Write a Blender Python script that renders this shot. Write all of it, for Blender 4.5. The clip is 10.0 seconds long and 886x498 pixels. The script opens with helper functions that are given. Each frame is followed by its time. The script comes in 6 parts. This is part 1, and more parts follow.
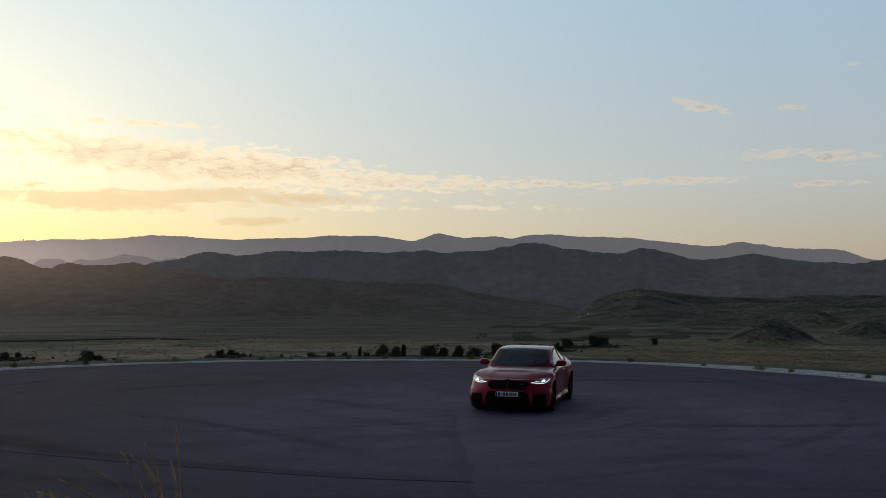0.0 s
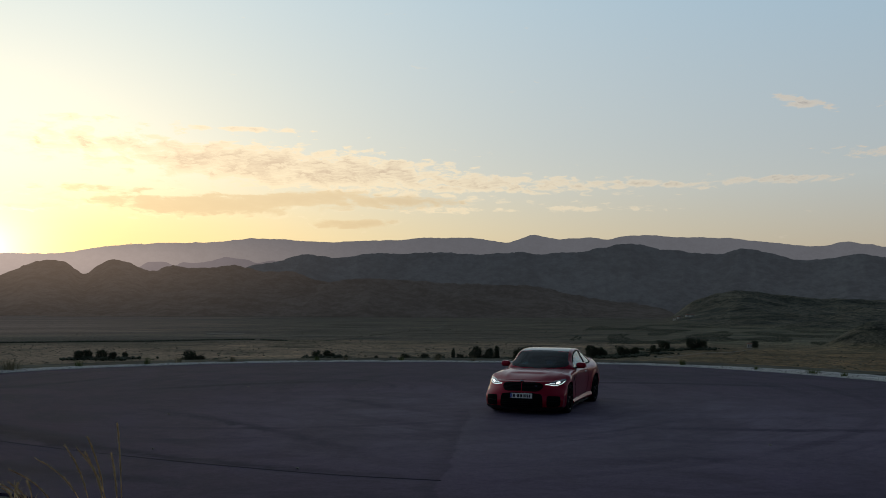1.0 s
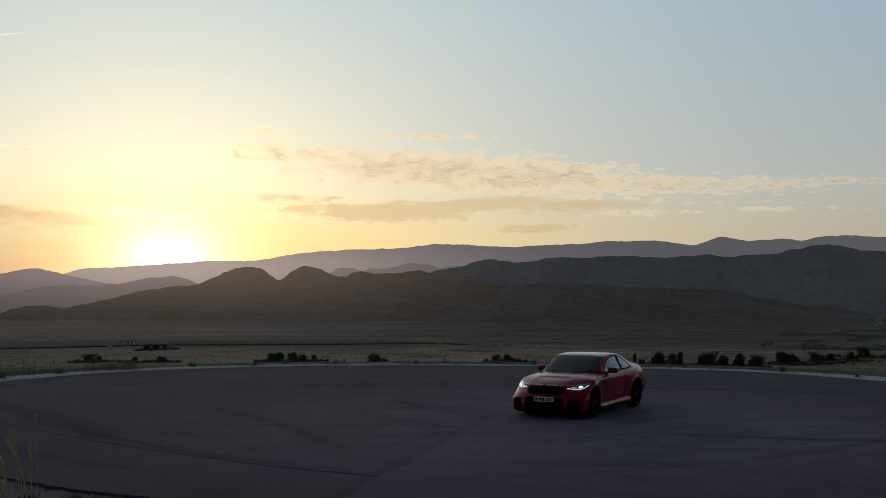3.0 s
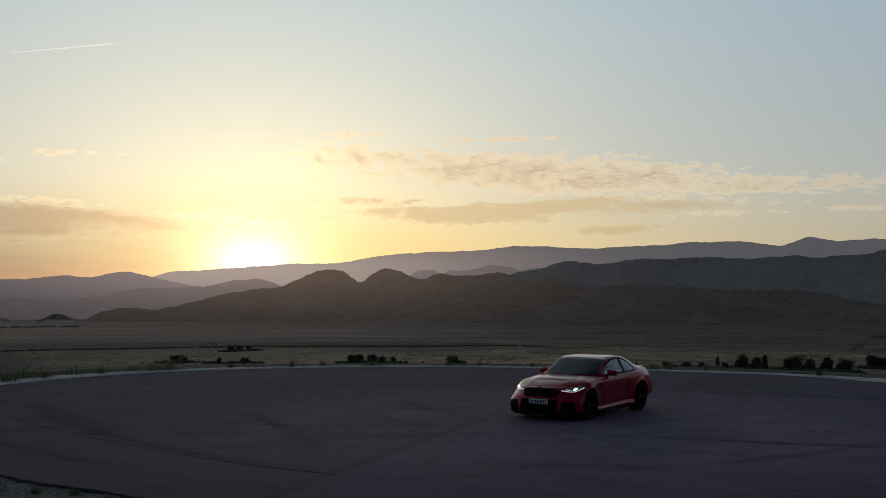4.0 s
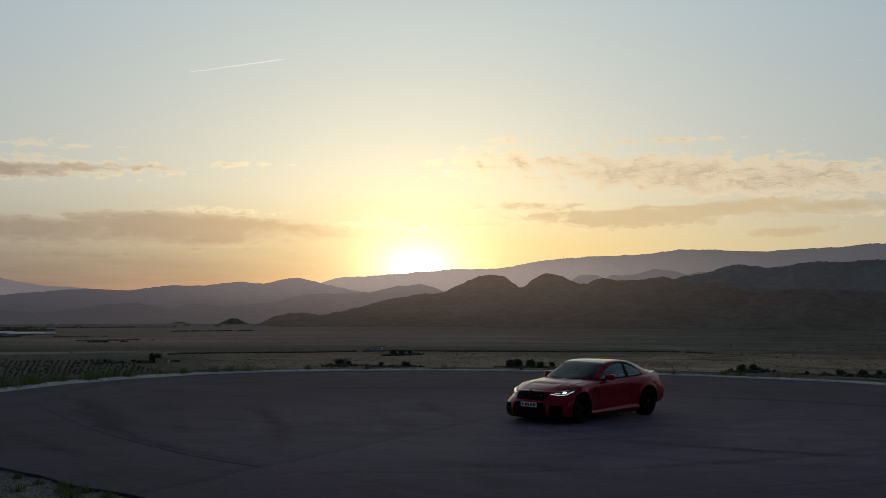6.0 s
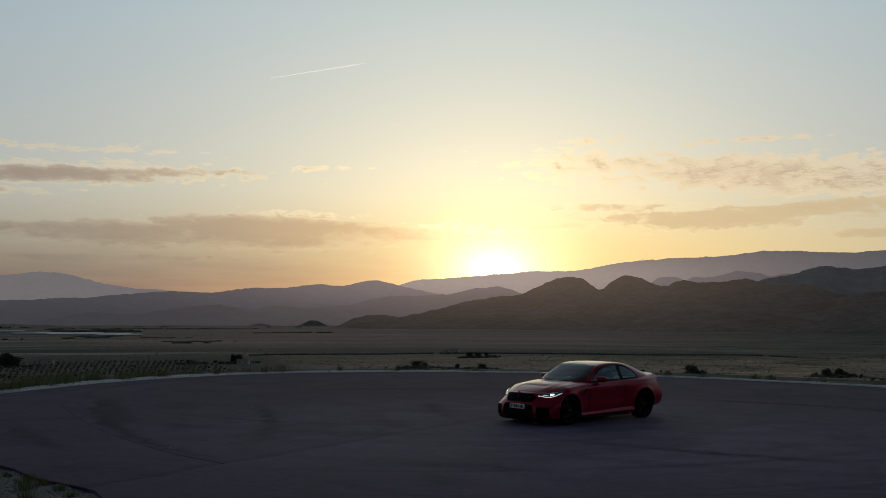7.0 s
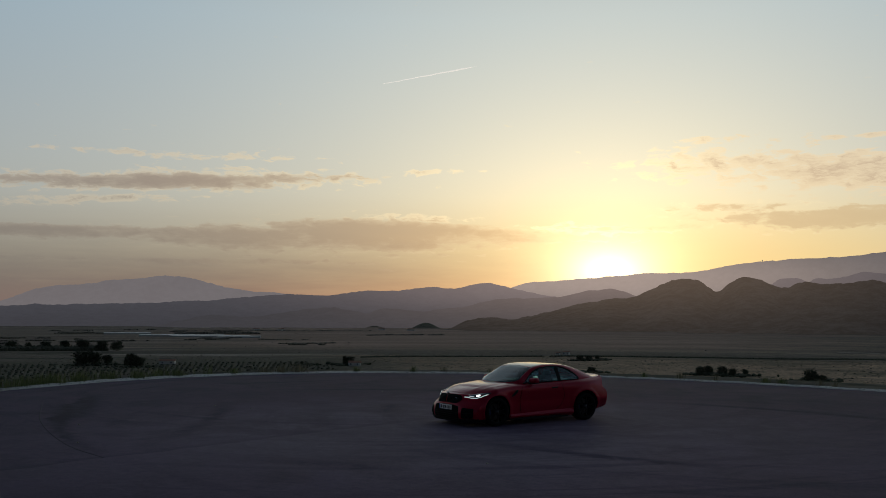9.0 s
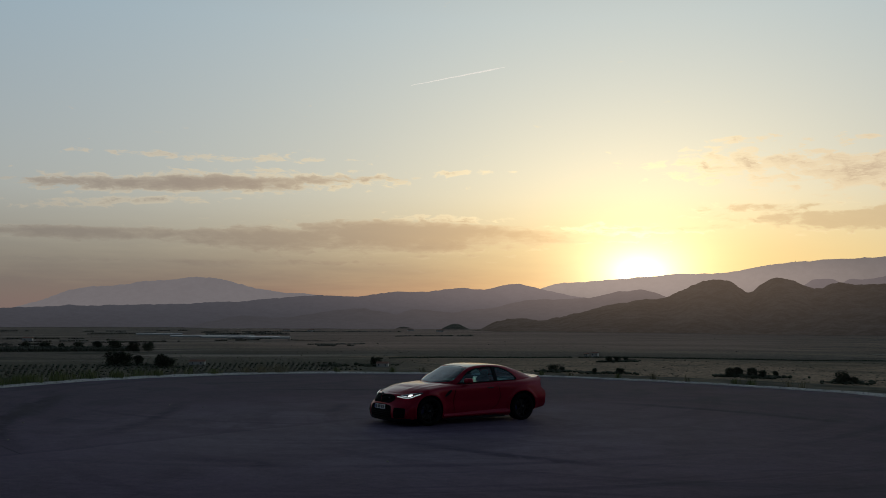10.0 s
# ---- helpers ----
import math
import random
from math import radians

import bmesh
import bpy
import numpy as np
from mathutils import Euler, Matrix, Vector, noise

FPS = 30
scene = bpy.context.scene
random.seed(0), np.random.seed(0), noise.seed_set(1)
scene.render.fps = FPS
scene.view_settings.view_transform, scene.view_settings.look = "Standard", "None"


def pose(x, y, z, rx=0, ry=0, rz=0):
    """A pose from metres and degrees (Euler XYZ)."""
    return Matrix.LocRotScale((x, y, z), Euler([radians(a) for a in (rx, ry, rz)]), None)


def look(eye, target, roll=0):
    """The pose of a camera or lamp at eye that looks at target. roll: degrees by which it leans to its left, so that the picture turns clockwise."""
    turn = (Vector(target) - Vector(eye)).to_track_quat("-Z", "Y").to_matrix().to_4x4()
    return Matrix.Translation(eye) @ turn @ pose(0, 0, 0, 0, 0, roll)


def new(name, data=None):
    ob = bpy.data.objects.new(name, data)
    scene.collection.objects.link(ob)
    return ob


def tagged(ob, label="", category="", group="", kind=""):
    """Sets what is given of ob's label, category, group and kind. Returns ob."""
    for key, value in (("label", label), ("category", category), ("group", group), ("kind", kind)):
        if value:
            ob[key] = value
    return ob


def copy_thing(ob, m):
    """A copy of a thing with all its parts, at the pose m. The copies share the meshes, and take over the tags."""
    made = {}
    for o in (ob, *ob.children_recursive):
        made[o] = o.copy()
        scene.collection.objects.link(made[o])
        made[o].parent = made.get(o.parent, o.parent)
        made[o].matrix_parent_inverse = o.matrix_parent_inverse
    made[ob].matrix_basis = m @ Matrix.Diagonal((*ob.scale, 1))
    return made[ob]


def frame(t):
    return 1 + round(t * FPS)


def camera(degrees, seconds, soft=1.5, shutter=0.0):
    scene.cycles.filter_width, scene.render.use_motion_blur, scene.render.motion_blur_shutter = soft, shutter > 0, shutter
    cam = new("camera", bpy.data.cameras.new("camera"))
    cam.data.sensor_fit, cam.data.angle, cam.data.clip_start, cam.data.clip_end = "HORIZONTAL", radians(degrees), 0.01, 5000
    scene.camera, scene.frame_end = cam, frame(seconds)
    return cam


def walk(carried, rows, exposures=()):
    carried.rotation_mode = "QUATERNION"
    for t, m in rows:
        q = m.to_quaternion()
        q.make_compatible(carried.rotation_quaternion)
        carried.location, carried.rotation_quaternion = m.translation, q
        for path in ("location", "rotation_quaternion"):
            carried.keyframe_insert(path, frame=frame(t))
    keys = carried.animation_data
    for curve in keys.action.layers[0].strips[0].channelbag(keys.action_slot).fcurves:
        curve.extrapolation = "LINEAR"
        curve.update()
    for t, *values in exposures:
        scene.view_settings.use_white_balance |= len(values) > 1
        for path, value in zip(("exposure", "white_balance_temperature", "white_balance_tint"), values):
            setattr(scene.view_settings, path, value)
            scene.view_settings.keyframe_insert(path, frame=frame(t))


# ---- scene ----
cam = camera(48.47, 10.0, soft=0.9)
# seconds, x, y, z, yaw, pitch, roll
ROWS = [
    (0.0, 4.461, -24.148, 2.604, 15.216, 2.830, -0.241),
    (0.5, 5.356, -24.069, 2.616, 17.889, 2.867, -0.243),
    (1.0, 6.317, -23.953, 2.629, 20.746, 2.907, -0.239),
    (1.5, 7.222, -23.813, 2.645, 23.440, 2.968, -0.219),
    (2.0, 8.165, -23.606, 2.646, 26.295, 3.024, -0.174),
    (2.5, 9.051, -23.368, 2.654, 28.903, 3.076, -0.150),
    (4.0, 11.787, -22.192, 2.677, 36.044, 3.243, -0.106),
    (4.5, 12.655, -21.759, 2.687, 38.325, 3.301, -0.130),
    (5.0, 13.576, -21.256, 2.681, 40.809, 3.383, -0.151),
    (5.5, 14.415, -20.715, 2.669, 43.121, 3.450, -0.113),
    (7.0, 16.941, -18.746, 2.665, 50.010, 3.643, -0.185),
    (7.5, 17.598, -18.011, 2.669, 51.958, 3.677, -0.216),
    (8.0, 18.316, -17.148, 2.657, 53.735, 3.715, -0.221),
    (8.5, 18.992, -16.288, 2.644, 55.210, 3.749, -0.205),
    (9.0, 19.744, -15.345, 2.643, 56.575, 3.770, -0.193),
    (9.5, 20.499, -14.468, 2.647, 57.644, 3.788, -0.189),
    (10.0, 21.312, -13.601, 2.656, 58.312, 3.821, -0.208),
]
walk(cam, [(t, pose(x, y, z, 90 + pitch, roll, yaw)) for t, x, y, z, yaw, pitch, roll in ROWS],
     exposures=[(0.0, 0.14), (1.0, 0.05), (2.5, -0.15), (4.0, -0.28), (5.0, -0.33), (7.0, -0.35), (10.0, -0.38)])

# ---- world and sun ----
SUN_AZ, SUN_EL = -47.0, 1.7      # degrees: clockwise from +Y, and above the horizon


def aim(az, el):
    a, e = radians(az), radians(el)
    return Vector((math.sin(a) * math.cos(e), math.cos(a) * math.cos(e), math.sin(e)))


world = bpy.data.worlds.new("world")
scene.world = world
world.use_nodes = True
wt = world.node_tree


class Sheet:
    """Small arithmetic on shader sockets."""

    def __init__(self, tree):
        self.tree = tree

    def node(self, kind, **sockets):
        n = self.tree.nodes.new(kind)
        for k, v in sockets.items():
            self.put(n.inputs[k], v)
        return n

    def put(self, socket, v):
        if isinstance(v, bpy.types.NodeSocket):
            self.tree.links.new(v, socket)
        else:
            socket.default_value = v

    def m(self, op, a, b=0.0, c=0.0, clamp=False):
        n = self.tree.nodes.new("ShaderNodeMath")
        n.operation, n.use_clamp = op, clamp
        for i, v in enumerate((a, b, c)):
            self.put(n.inputs[i], v)
        return n.outputs[0]

    def mix(self, f, a, b, mode="MIX"):
        n = self.tree.nodes.new("ShaderNodeMix")
        n.data_type, n.blend_type = "RGBA", mode
        for i, v in ((0, f), (6, a), (7, b)):
            if isinstance(v, tuple) and len(v) == 3:
                v = (*v, 1)
            self.put(n.inputs[i], v)
        return n.outputs[2]

    def tint(self, value, col):
        """A grey value times a colour."""
        n = self.tree.nodes.new("ShaderNodeVectorMath")
        n.operation = "SCALE"
        n.inputs[0].default_value = col
        self.put(n.inputs["Scale"], value)
        return n.outputs[0]

    def add(self, a, b):
        n = self.tree.nodes.new("ShaderNodeVectorMath")
        self.put(n.inputs[0], a)
        self.put(n.inputs[1], b)
        return n.outputs[0]

    def smooth(self, v, lo, hi, a=0.0, b=1.0):
        n = self.tree.nodes.new("ShaderNodeMapRange")
        n.interpolation_type = "SMOOTHSTEP"
        for i, x in enumerate((v, lo, hi, a, b)):
            self.put(n.inputs[i], x)
        return n.outputs[0]

    def ramp(self, f, *stops):
        n = self.tree.nodes.new("ShaderNodeValToRGB")
        self.put(n.inputs[0], f)
        el = n.color_ramp.elements
        while len(el) < len(stops):
            el.new(0.5)
        for e, (p, c) in zip(el, stops):
            e.position, e.color = p, (*c, 1)
        return n.outputs[0]

    def noise(self, vec, scale, detail=4.0, rough=0.55, distort=0.0):
        n = self.tree.nodes.new("ShaderNodeTexNoise")
        if vec is not None:
            self.put(n.inputs["Vector"], vec)
        for k, v in (("Scale", scale), ("Detail", detail), ("Roughness", rough), ("Distortion", distort)):
            n.inputs[k].default_value = v
        return n.outputs["Fac"]

    def xyz(self, x, y, z):
        n = self.tree.nodes.new("ShaderNodeCombineXYZ")
        for i, v in enumerate((x, y, z)):
            self.put(n.inputs[i], v)
        return n.outputs[0]

    def split(self, v):
        n = self.tree.nodes.new("ShaderNodeSeparateXYZ")
        self.put(n.inputs[0], v)
        return n.outputs


s = Sheet(wt)
sky = wt.nodes.new("ShaderNodeTexSky")
sky.sky_type = "NISHITA"
sky.sun_disc = False
sky.sun_elevation, sky.sun_rotation = radians(SUN_EL), radians(SUN_AZ)
sky.dust_density, sky.air_density, sky.ozone_density = 0.5, 1.0, 3.0
way = wt.nodes.new("ShaderNodeTexCoord").outputs["Generated"]
dx, dy, dz = s.split(way)
az = s.m("MULTIPLY", s.m("ARCTAN2", dx, dy), 57.2958)
el = s.m("MULTIPLY", s.m("ARCSINE", dz), 57.2958)
toward = wt.nodes.new("ShaderNodeVectorMath")
toward.operation = "DOT_PRODUCT"
toward.inputs[1].default_value = aim(SUN_AZ, SUN_EL + 0.75)
wt.links.new(way, toward.inputs[0])
off = s.m("MULTIPLY", s.m("ARCCOSINE", s.m("MINIMUM", toward.outputs["Value"], 1.0)), 57.2958)   # degrees from the sun

# hazy evening air: pale warm at the horizon, grey blue above
air = s.ramp(s.m("DIVIDE", s.m("ADD", el, 5.0), 95.0, clamp=True),
             (0.0, (0.26, 0.21, 0.19)), (0.075, (0.30, 0.255, 0.235)), (0.125, (0.36, 0.39, 0.41)),
             (0.23, (0.29, 0.42, 0.53)), (0.34, (0.20, 0.29, 0.38)), (0.47, (0.12, 0.175, 0.235)), (0.70, (0.065, 0.095, 0.13)), (1.0, (0.04, 0.06, 0.085)))
air = s.mix(s.smooth(off, 60.0, 135.0), air, s.mix(1.0, air, (0.15, 0.145, 0.18), "MULTIPLY"))
glow = s.m("EXPONENT", s.m("DIVIDE", off, -21.0))
# the glare spreads further along the haze than upwards
side, rise = s.m("MULTIPLY", s.m("SUBTRACT", az, SUN_AZ), 0.62), s.m("SUBTRACT", el, SUN_EL + 0.75)
spread = s.m("SQRT", s.m("ADD", s.m("MULTIPLY", side, side), s.m("MULTIPLY", rise, rise)))
inner = s.m("EXPONENT", s.m("DIVIDE", spread, -4.6))
core = s.m("EXPONENT", s.m("DIVIDE", spread, -1.1))
haze = s.add(air, s.tint(glow, (0.90, 0.77, 0.46)))
lowlight = s.m("MULTIPLY", s.m("EXPONENT", s.m("MULTIPLY", s.m("POWER", s.m("DIVIDE", s.m("SUBTRACT", el, 3.0), 3.1), 2.0), -1.0)), s.m("EXPONENT", s.m("DIVIDE", off, -16.0)))
lowlight = s.m("ADD", lowlight, s.m("MULTIPLY", lowlight, s.smooth(az, -46.0, -32.0, 0.0, 0.9)))
haze = s.mix(s.m("MULTIPLY", lowlight, 0.8, clamp=True), haze, (1.05, 0.79, 0.35))
haze = s.add(haze, s.tint(inner, (0.80, 0.58, 0.06)))

# fields of small puffs, and smooth sheets: azimuth, height, half length, half height, slope, weight
PUFFS = [
    (-30, 7.5, 13, 1.35, -0.075, 1.22), (-17, 6.7, 9, 0.6, -0.03, 1.0), (-41, 8.4, 6.5, 1.15, -0.02, 1.0), (-25, 7.3, 7, 1.05, -0.06, 1.2),
    (-8.5, 6.6, 4.2, 0.27, -0.05, 0.95), (-2.5, 6.7, 4.5, 0.32, 0.0, 0.9), (5.0, 7.8, 4.5, 0.42, -0.06, 1.0), (6, 6.3, 3.5, 0.22, 0.0, 0.85),
    (-0.6, 10.8, 1.9, 0.4, -0.25, 0.9), (4.5, 10.5, 1.6, 0.22, 0, 0.85), (8.6, 12.5, 1.4, 0.25, 0, 0.85), (-72, 7.4, 11.5, 0.66, 0.035, 1.2),
    (-76, 6.3, 6.0, 0.34, 0.07, 1.0), (-72, 8.9, 9, 0.28, 0.0, 0.86), (-40.5, 9.8, 3.2, 0.3, 0.0, 0.9), (-57.5, 8.2, 3.2, 0.22, 0.03, 0.8),
    (-20, 5.2, 5, 0.28, 0.0, 0.8), (-13, 5.2, 6, 0.25, 0.0, 0.75), (-69, 8.2, 3, 0.18, 0, 0.8), (-33, 9.6, 6, 0.22, 0, 0.8), (-58, 5.5, 5, 0.35, -0.03, 0.9), (-48, 4.9, 5, 0.45, -0.02, 0.85),
]
SHEETS = [
    (-35, 5.4, 6, 0.75, 0.0, 0.95), (-29, 5.8, 5, 0.7, 0.03, 1.0), (-40, 6.0, 4, 0.5, 0.0, 0.7), (-24, 5.7, 4.0, 0.5, 0.0, 0.9), (-26, 4.4, 2.6, 0.38, 0.03, 0.85), (-68, 4.5, 6.5, 0.95, -0.01, 1.1), (-60.5, 4.75, 6.5, 1.15, -0.01, 1.3), (-54.5, 4.7, 5.5, 0.62, -0.02, 1.0),
    (-79, 4.5, 9, 0.5, 0.02, 1.0), (-45, 5.0, 4.5, 0.36, 0.0, 0.62), (-70, 3.0, 14, 0.3, 0.0, 0.55), (-72.5, 7.45, 9.5, 0.55, 0.035, 1.1),
]


def spread_of(banks, tops=1.0):
    """How much cloud there is in a direction; tops above 1 make the upper edges sharper than the lower ones."""
    most = None
    for ca, ce, wa, we, slope, weight in banks:
        u = s.m("DIVIDE", s.m("SUBTRACT", az, ca), wa)
        v = s.m("DIVIDE", s.m("SUBTRACT", s.m("SUBTRACT", el, ce), s.m("MULTIPLY", s.m("SUBTRACT", az, ca), slope)), we)
        if tops != 1.0:
            v = s.m("MAXIMUM", s.m("MULTIPLY", v, tops), s.m("MULTIPLY", v, -1.0))
        q = s.m("ADD", s.m("MULTIPLY", u, u), s.m("MULTIPLY", v, v))
        b = s.m("MULTIPLY", s.m("EXPONENT", s.m("MULTIPLY", q, -0.8)), weight)
        most = b if most is None else s.m("MAXIMUM", most, b)
    return most


def heap(vec):
    """Rounded heaps with ragged edges."""
    warp = wt.nodes.new("ShaderNodeTexNoise")
    warp.inputs["Scale"].default_value, warp.inputs["Detail"].default_value = 0.9, 3.0
    wt.links.new(vec, warp.inputs["Vector"])
    bent = s.add(vec, s.tint(s.m("SUBTRACT", warp.outputs["Fac"], 0.5), (1.5, 1.1, 0.0)))
    cell = wt.nodes.new("ShaderNodeTexVoronoi")
    cell.feature = "SMOOTH_F1"
    cell.inputs["Scale"].default_value, cell.inputs["Smoothness"].default_value = 1.0, 0.7
    wt.links.new(bent, cell.inputs["Vector"])
    return s.m("ADD", s.m("MULTIPLY", s.m("SUBTRACT", 0.48, cell.outputs["Distance"]), 0.9), s.m("MULTIPLY", s.m("SUBTRACT", s.noise(bent, 1.9, 6.0, 0.62), 0.5), 1.35))


flat = s.xyz(s.m("MULTIPLY", az, 0.95), s.m("MULTIPLY", s.m("ADD", el, s.m("MULTIPLY", az, 0.05)), 2.7), 0.0)
streak = s.noise(s.xyz(s.m("MULTIPLY", az, 0.16), s.m("MULTIPLY", el, 1.3), 3.0), 1.0, 5.0, 0.6, 0.2)
lumps = heap(flat)
under = heap(s.add(flat, (0.10, -0.40, 0.0)))
dens = s.m("ADD", s.m("MULTIPLY", s.m("SUBTRACT", spread_of(PUFFS), 0.55), 1.25), s.m("ADD", s.m("MULTIPLY", lumps, 1.25), s.m("MULTIPLY", s.m("SUBTRACT", streak, 0.5), 0.5)))
thin = s.smooth(dens, -0.04, 0.40)
thick = s.smooth(dens, 0.25, 1.1)
rim = s.add((0.50, 0.44, 0.39), s.tint(glow, (1.05, 0.86, 0.40)))
rim = s.add(rim, s.tint(inner, (1.2, 0.85, 0.25)))
belly = s.add((0.205, 0.178, 0.183), s.tint(glow, (0.70, 0.44, 0.17)))
belly = s.add(belly, s.tint(inner, (0.80, 0.52, 0.08)))
lit_edge = s.smooth(s.m("SUBTRACT", lumps, under), -0.05, 0.30)
cloud = s.mix(s.m("MULTIPLY", thick, s.m("SUBTRACT", 1.0, s.m("MULTIPLY", lit_edge, 0.8))), rim, belly)
gold = s.m("MULTIPLY", s.smooth(az, -47.0, -36.0), s.smooth(off, 46.0, 10.0))
cloud = s.mix(s.m("MULTIPLY", gold, 0.75), cloud, s.mix(s.m("MULTIPLY", thick, s.m("SUBTRACT", 1.0, s.m("MULTIPLY", lit_edge, 0.7))), (1.02, 0.79, 0.49), (0.76, 0.54, 0.33)))
full = s.mix(s.m("MULTIPLY", thin, 0.88), haze, cloud)
# sheets lie lower and hide the light behind them, with torn, lit upper edges
mass = s.m("ADD", spread_of(SHEETS, 1.7), s.m("ADD", s.m("MULTIPLY", lumps, 0.55), s.m("MULTIPLY", s.m("SUBTRACT", streak, 0.5), 1.0)))
veil = s.smooth(mass, 0.36, 0.72)
fringe = s.m("MULTIPLY", s.smooth(mass, 0.30, 0.42), s.smooth(mass, 0.62, 0.44))
sheet_tone = s.mix(s.m("MULTIPLY", gold, 0.85), s.mix(s.smooth(mass, 0.5, 1.1), s.mix(0.35, belly, rim), belly), (0.84, 0.63, 0.34))
full = s.mix(s.m("MULTIPLY", veil, 0.92), full, sheet_tone)
full = s.mix(s.m("MULTIPLY", fringe, s.m("MULTIPLY", lit_edge, 0.30)), full, rim)
bank = s.m("ADD", s.m("POWER", s.m("DIVIDE", s.m("ADD", az, 78.0), 37.5), 2.0), s.m("POWER", s.m("DIVIDE", s.m("SUBTRACT", el, 0.8), 3.9), 2.0))
full = s.mix(s.m("MULTIPLY", s.m("EXPONENT", s.m("MULTIPLY", bank, -1.0)), s.m("ADD", 0.82, s.m("MULTIPLY", streak, 0.45)), clamp=True), full, (0.172, 0.157, 0.180))
full = s.add(full, s.tint(core, (3.4, 3.0, 2.1)))

out = wt.nodes["World Output"]
bg = wt.nodes["Background"]
wt.links.new(sky.outputs[0], bg.inputs[0])
bg.inputs[1].default_value = 0.05
air_bg = wt.nodes.new("ShaderNodeBackground")
wt.links.new(full, air_bg.inputs[0])
air_bg.inputs[1].default_value = 0.9
both = wt.nodes.new("ShaderNodeAddShader")
wt.links.new(bg.outputs[0], both.inputs[0])
wt.links.new(air_bg.outputs[0], both.inputs[1])
wt.links.new(both.outputs[0], out.inputs[0])

sun = new("sun", bpy.data.lights.new("sun", "SUN"))
sun.data.energy, sun.data.angle, sun.data.color = 2.0, radians(0.55), (1.0, 0.70, 0.40)
sun.matrix_world = look(aim(SUN_AZ, SUN_EL) * 100, (0, 0, 0))

# ---- materials ----
def material(name):
    m = bpy.data.materials.new(name)
    m.use_nodes = True
    p = m.node_tree.nodes["Principled BSDF"]
    return m, Sheet(m.node_tree), p


def where(sh, kind="Object"):
    return sh.tree.nodes.new("ShaderNodeTexCoord").outputs[kind]


def bump(sh, p, height, strength=0.3, distance=0.02):
    n = sh.node("ShaderNodeBump", Height=height, Strength=strength, Distance=distance)
    sh.put(p.inputs["Normal"], n.outputs[0])


def simple(name, col, rough=0.5, metal=0.0, coat=0.0, grain=40.0, vary=0.15, relief=0.0, spec=0.5):
    """One surface with fine and coarse variation in colour and gloss."""
    m, sh, p = material(name)
    at = where(sh)
    f = sh.m("ADD", sh.m("MULTIPLY", sh.noise(at, grain, 5), 0.6), sh.m("MULTIPLY", sh.noise(at, grain / 9, 3), 0.4))
    lo, hi = tuple(c * (1 - vary) for c in col), tuple(min(1, c * (1 + vary)) for c in col)
    sh.put(p.inputs["Base Color"], sh.mix(f, lo, hi))
    sh.put(p.inputs["Roughness"], sh.m("ADD", rough - 0.06, sh.m("MULTIPLY", f, 0.12), clamp=True))
    p.inputs["Metallic"].default_value = metal
    p.inputs["Coat Weight"].default_value = coat
    p.inputs["Coat Roughness"].default_value = 0.04
    p.inputs["Specular IOR Level"].default_value = spec
    if relief:
        bump(sh, p, f, 0.4, relief)
    return m


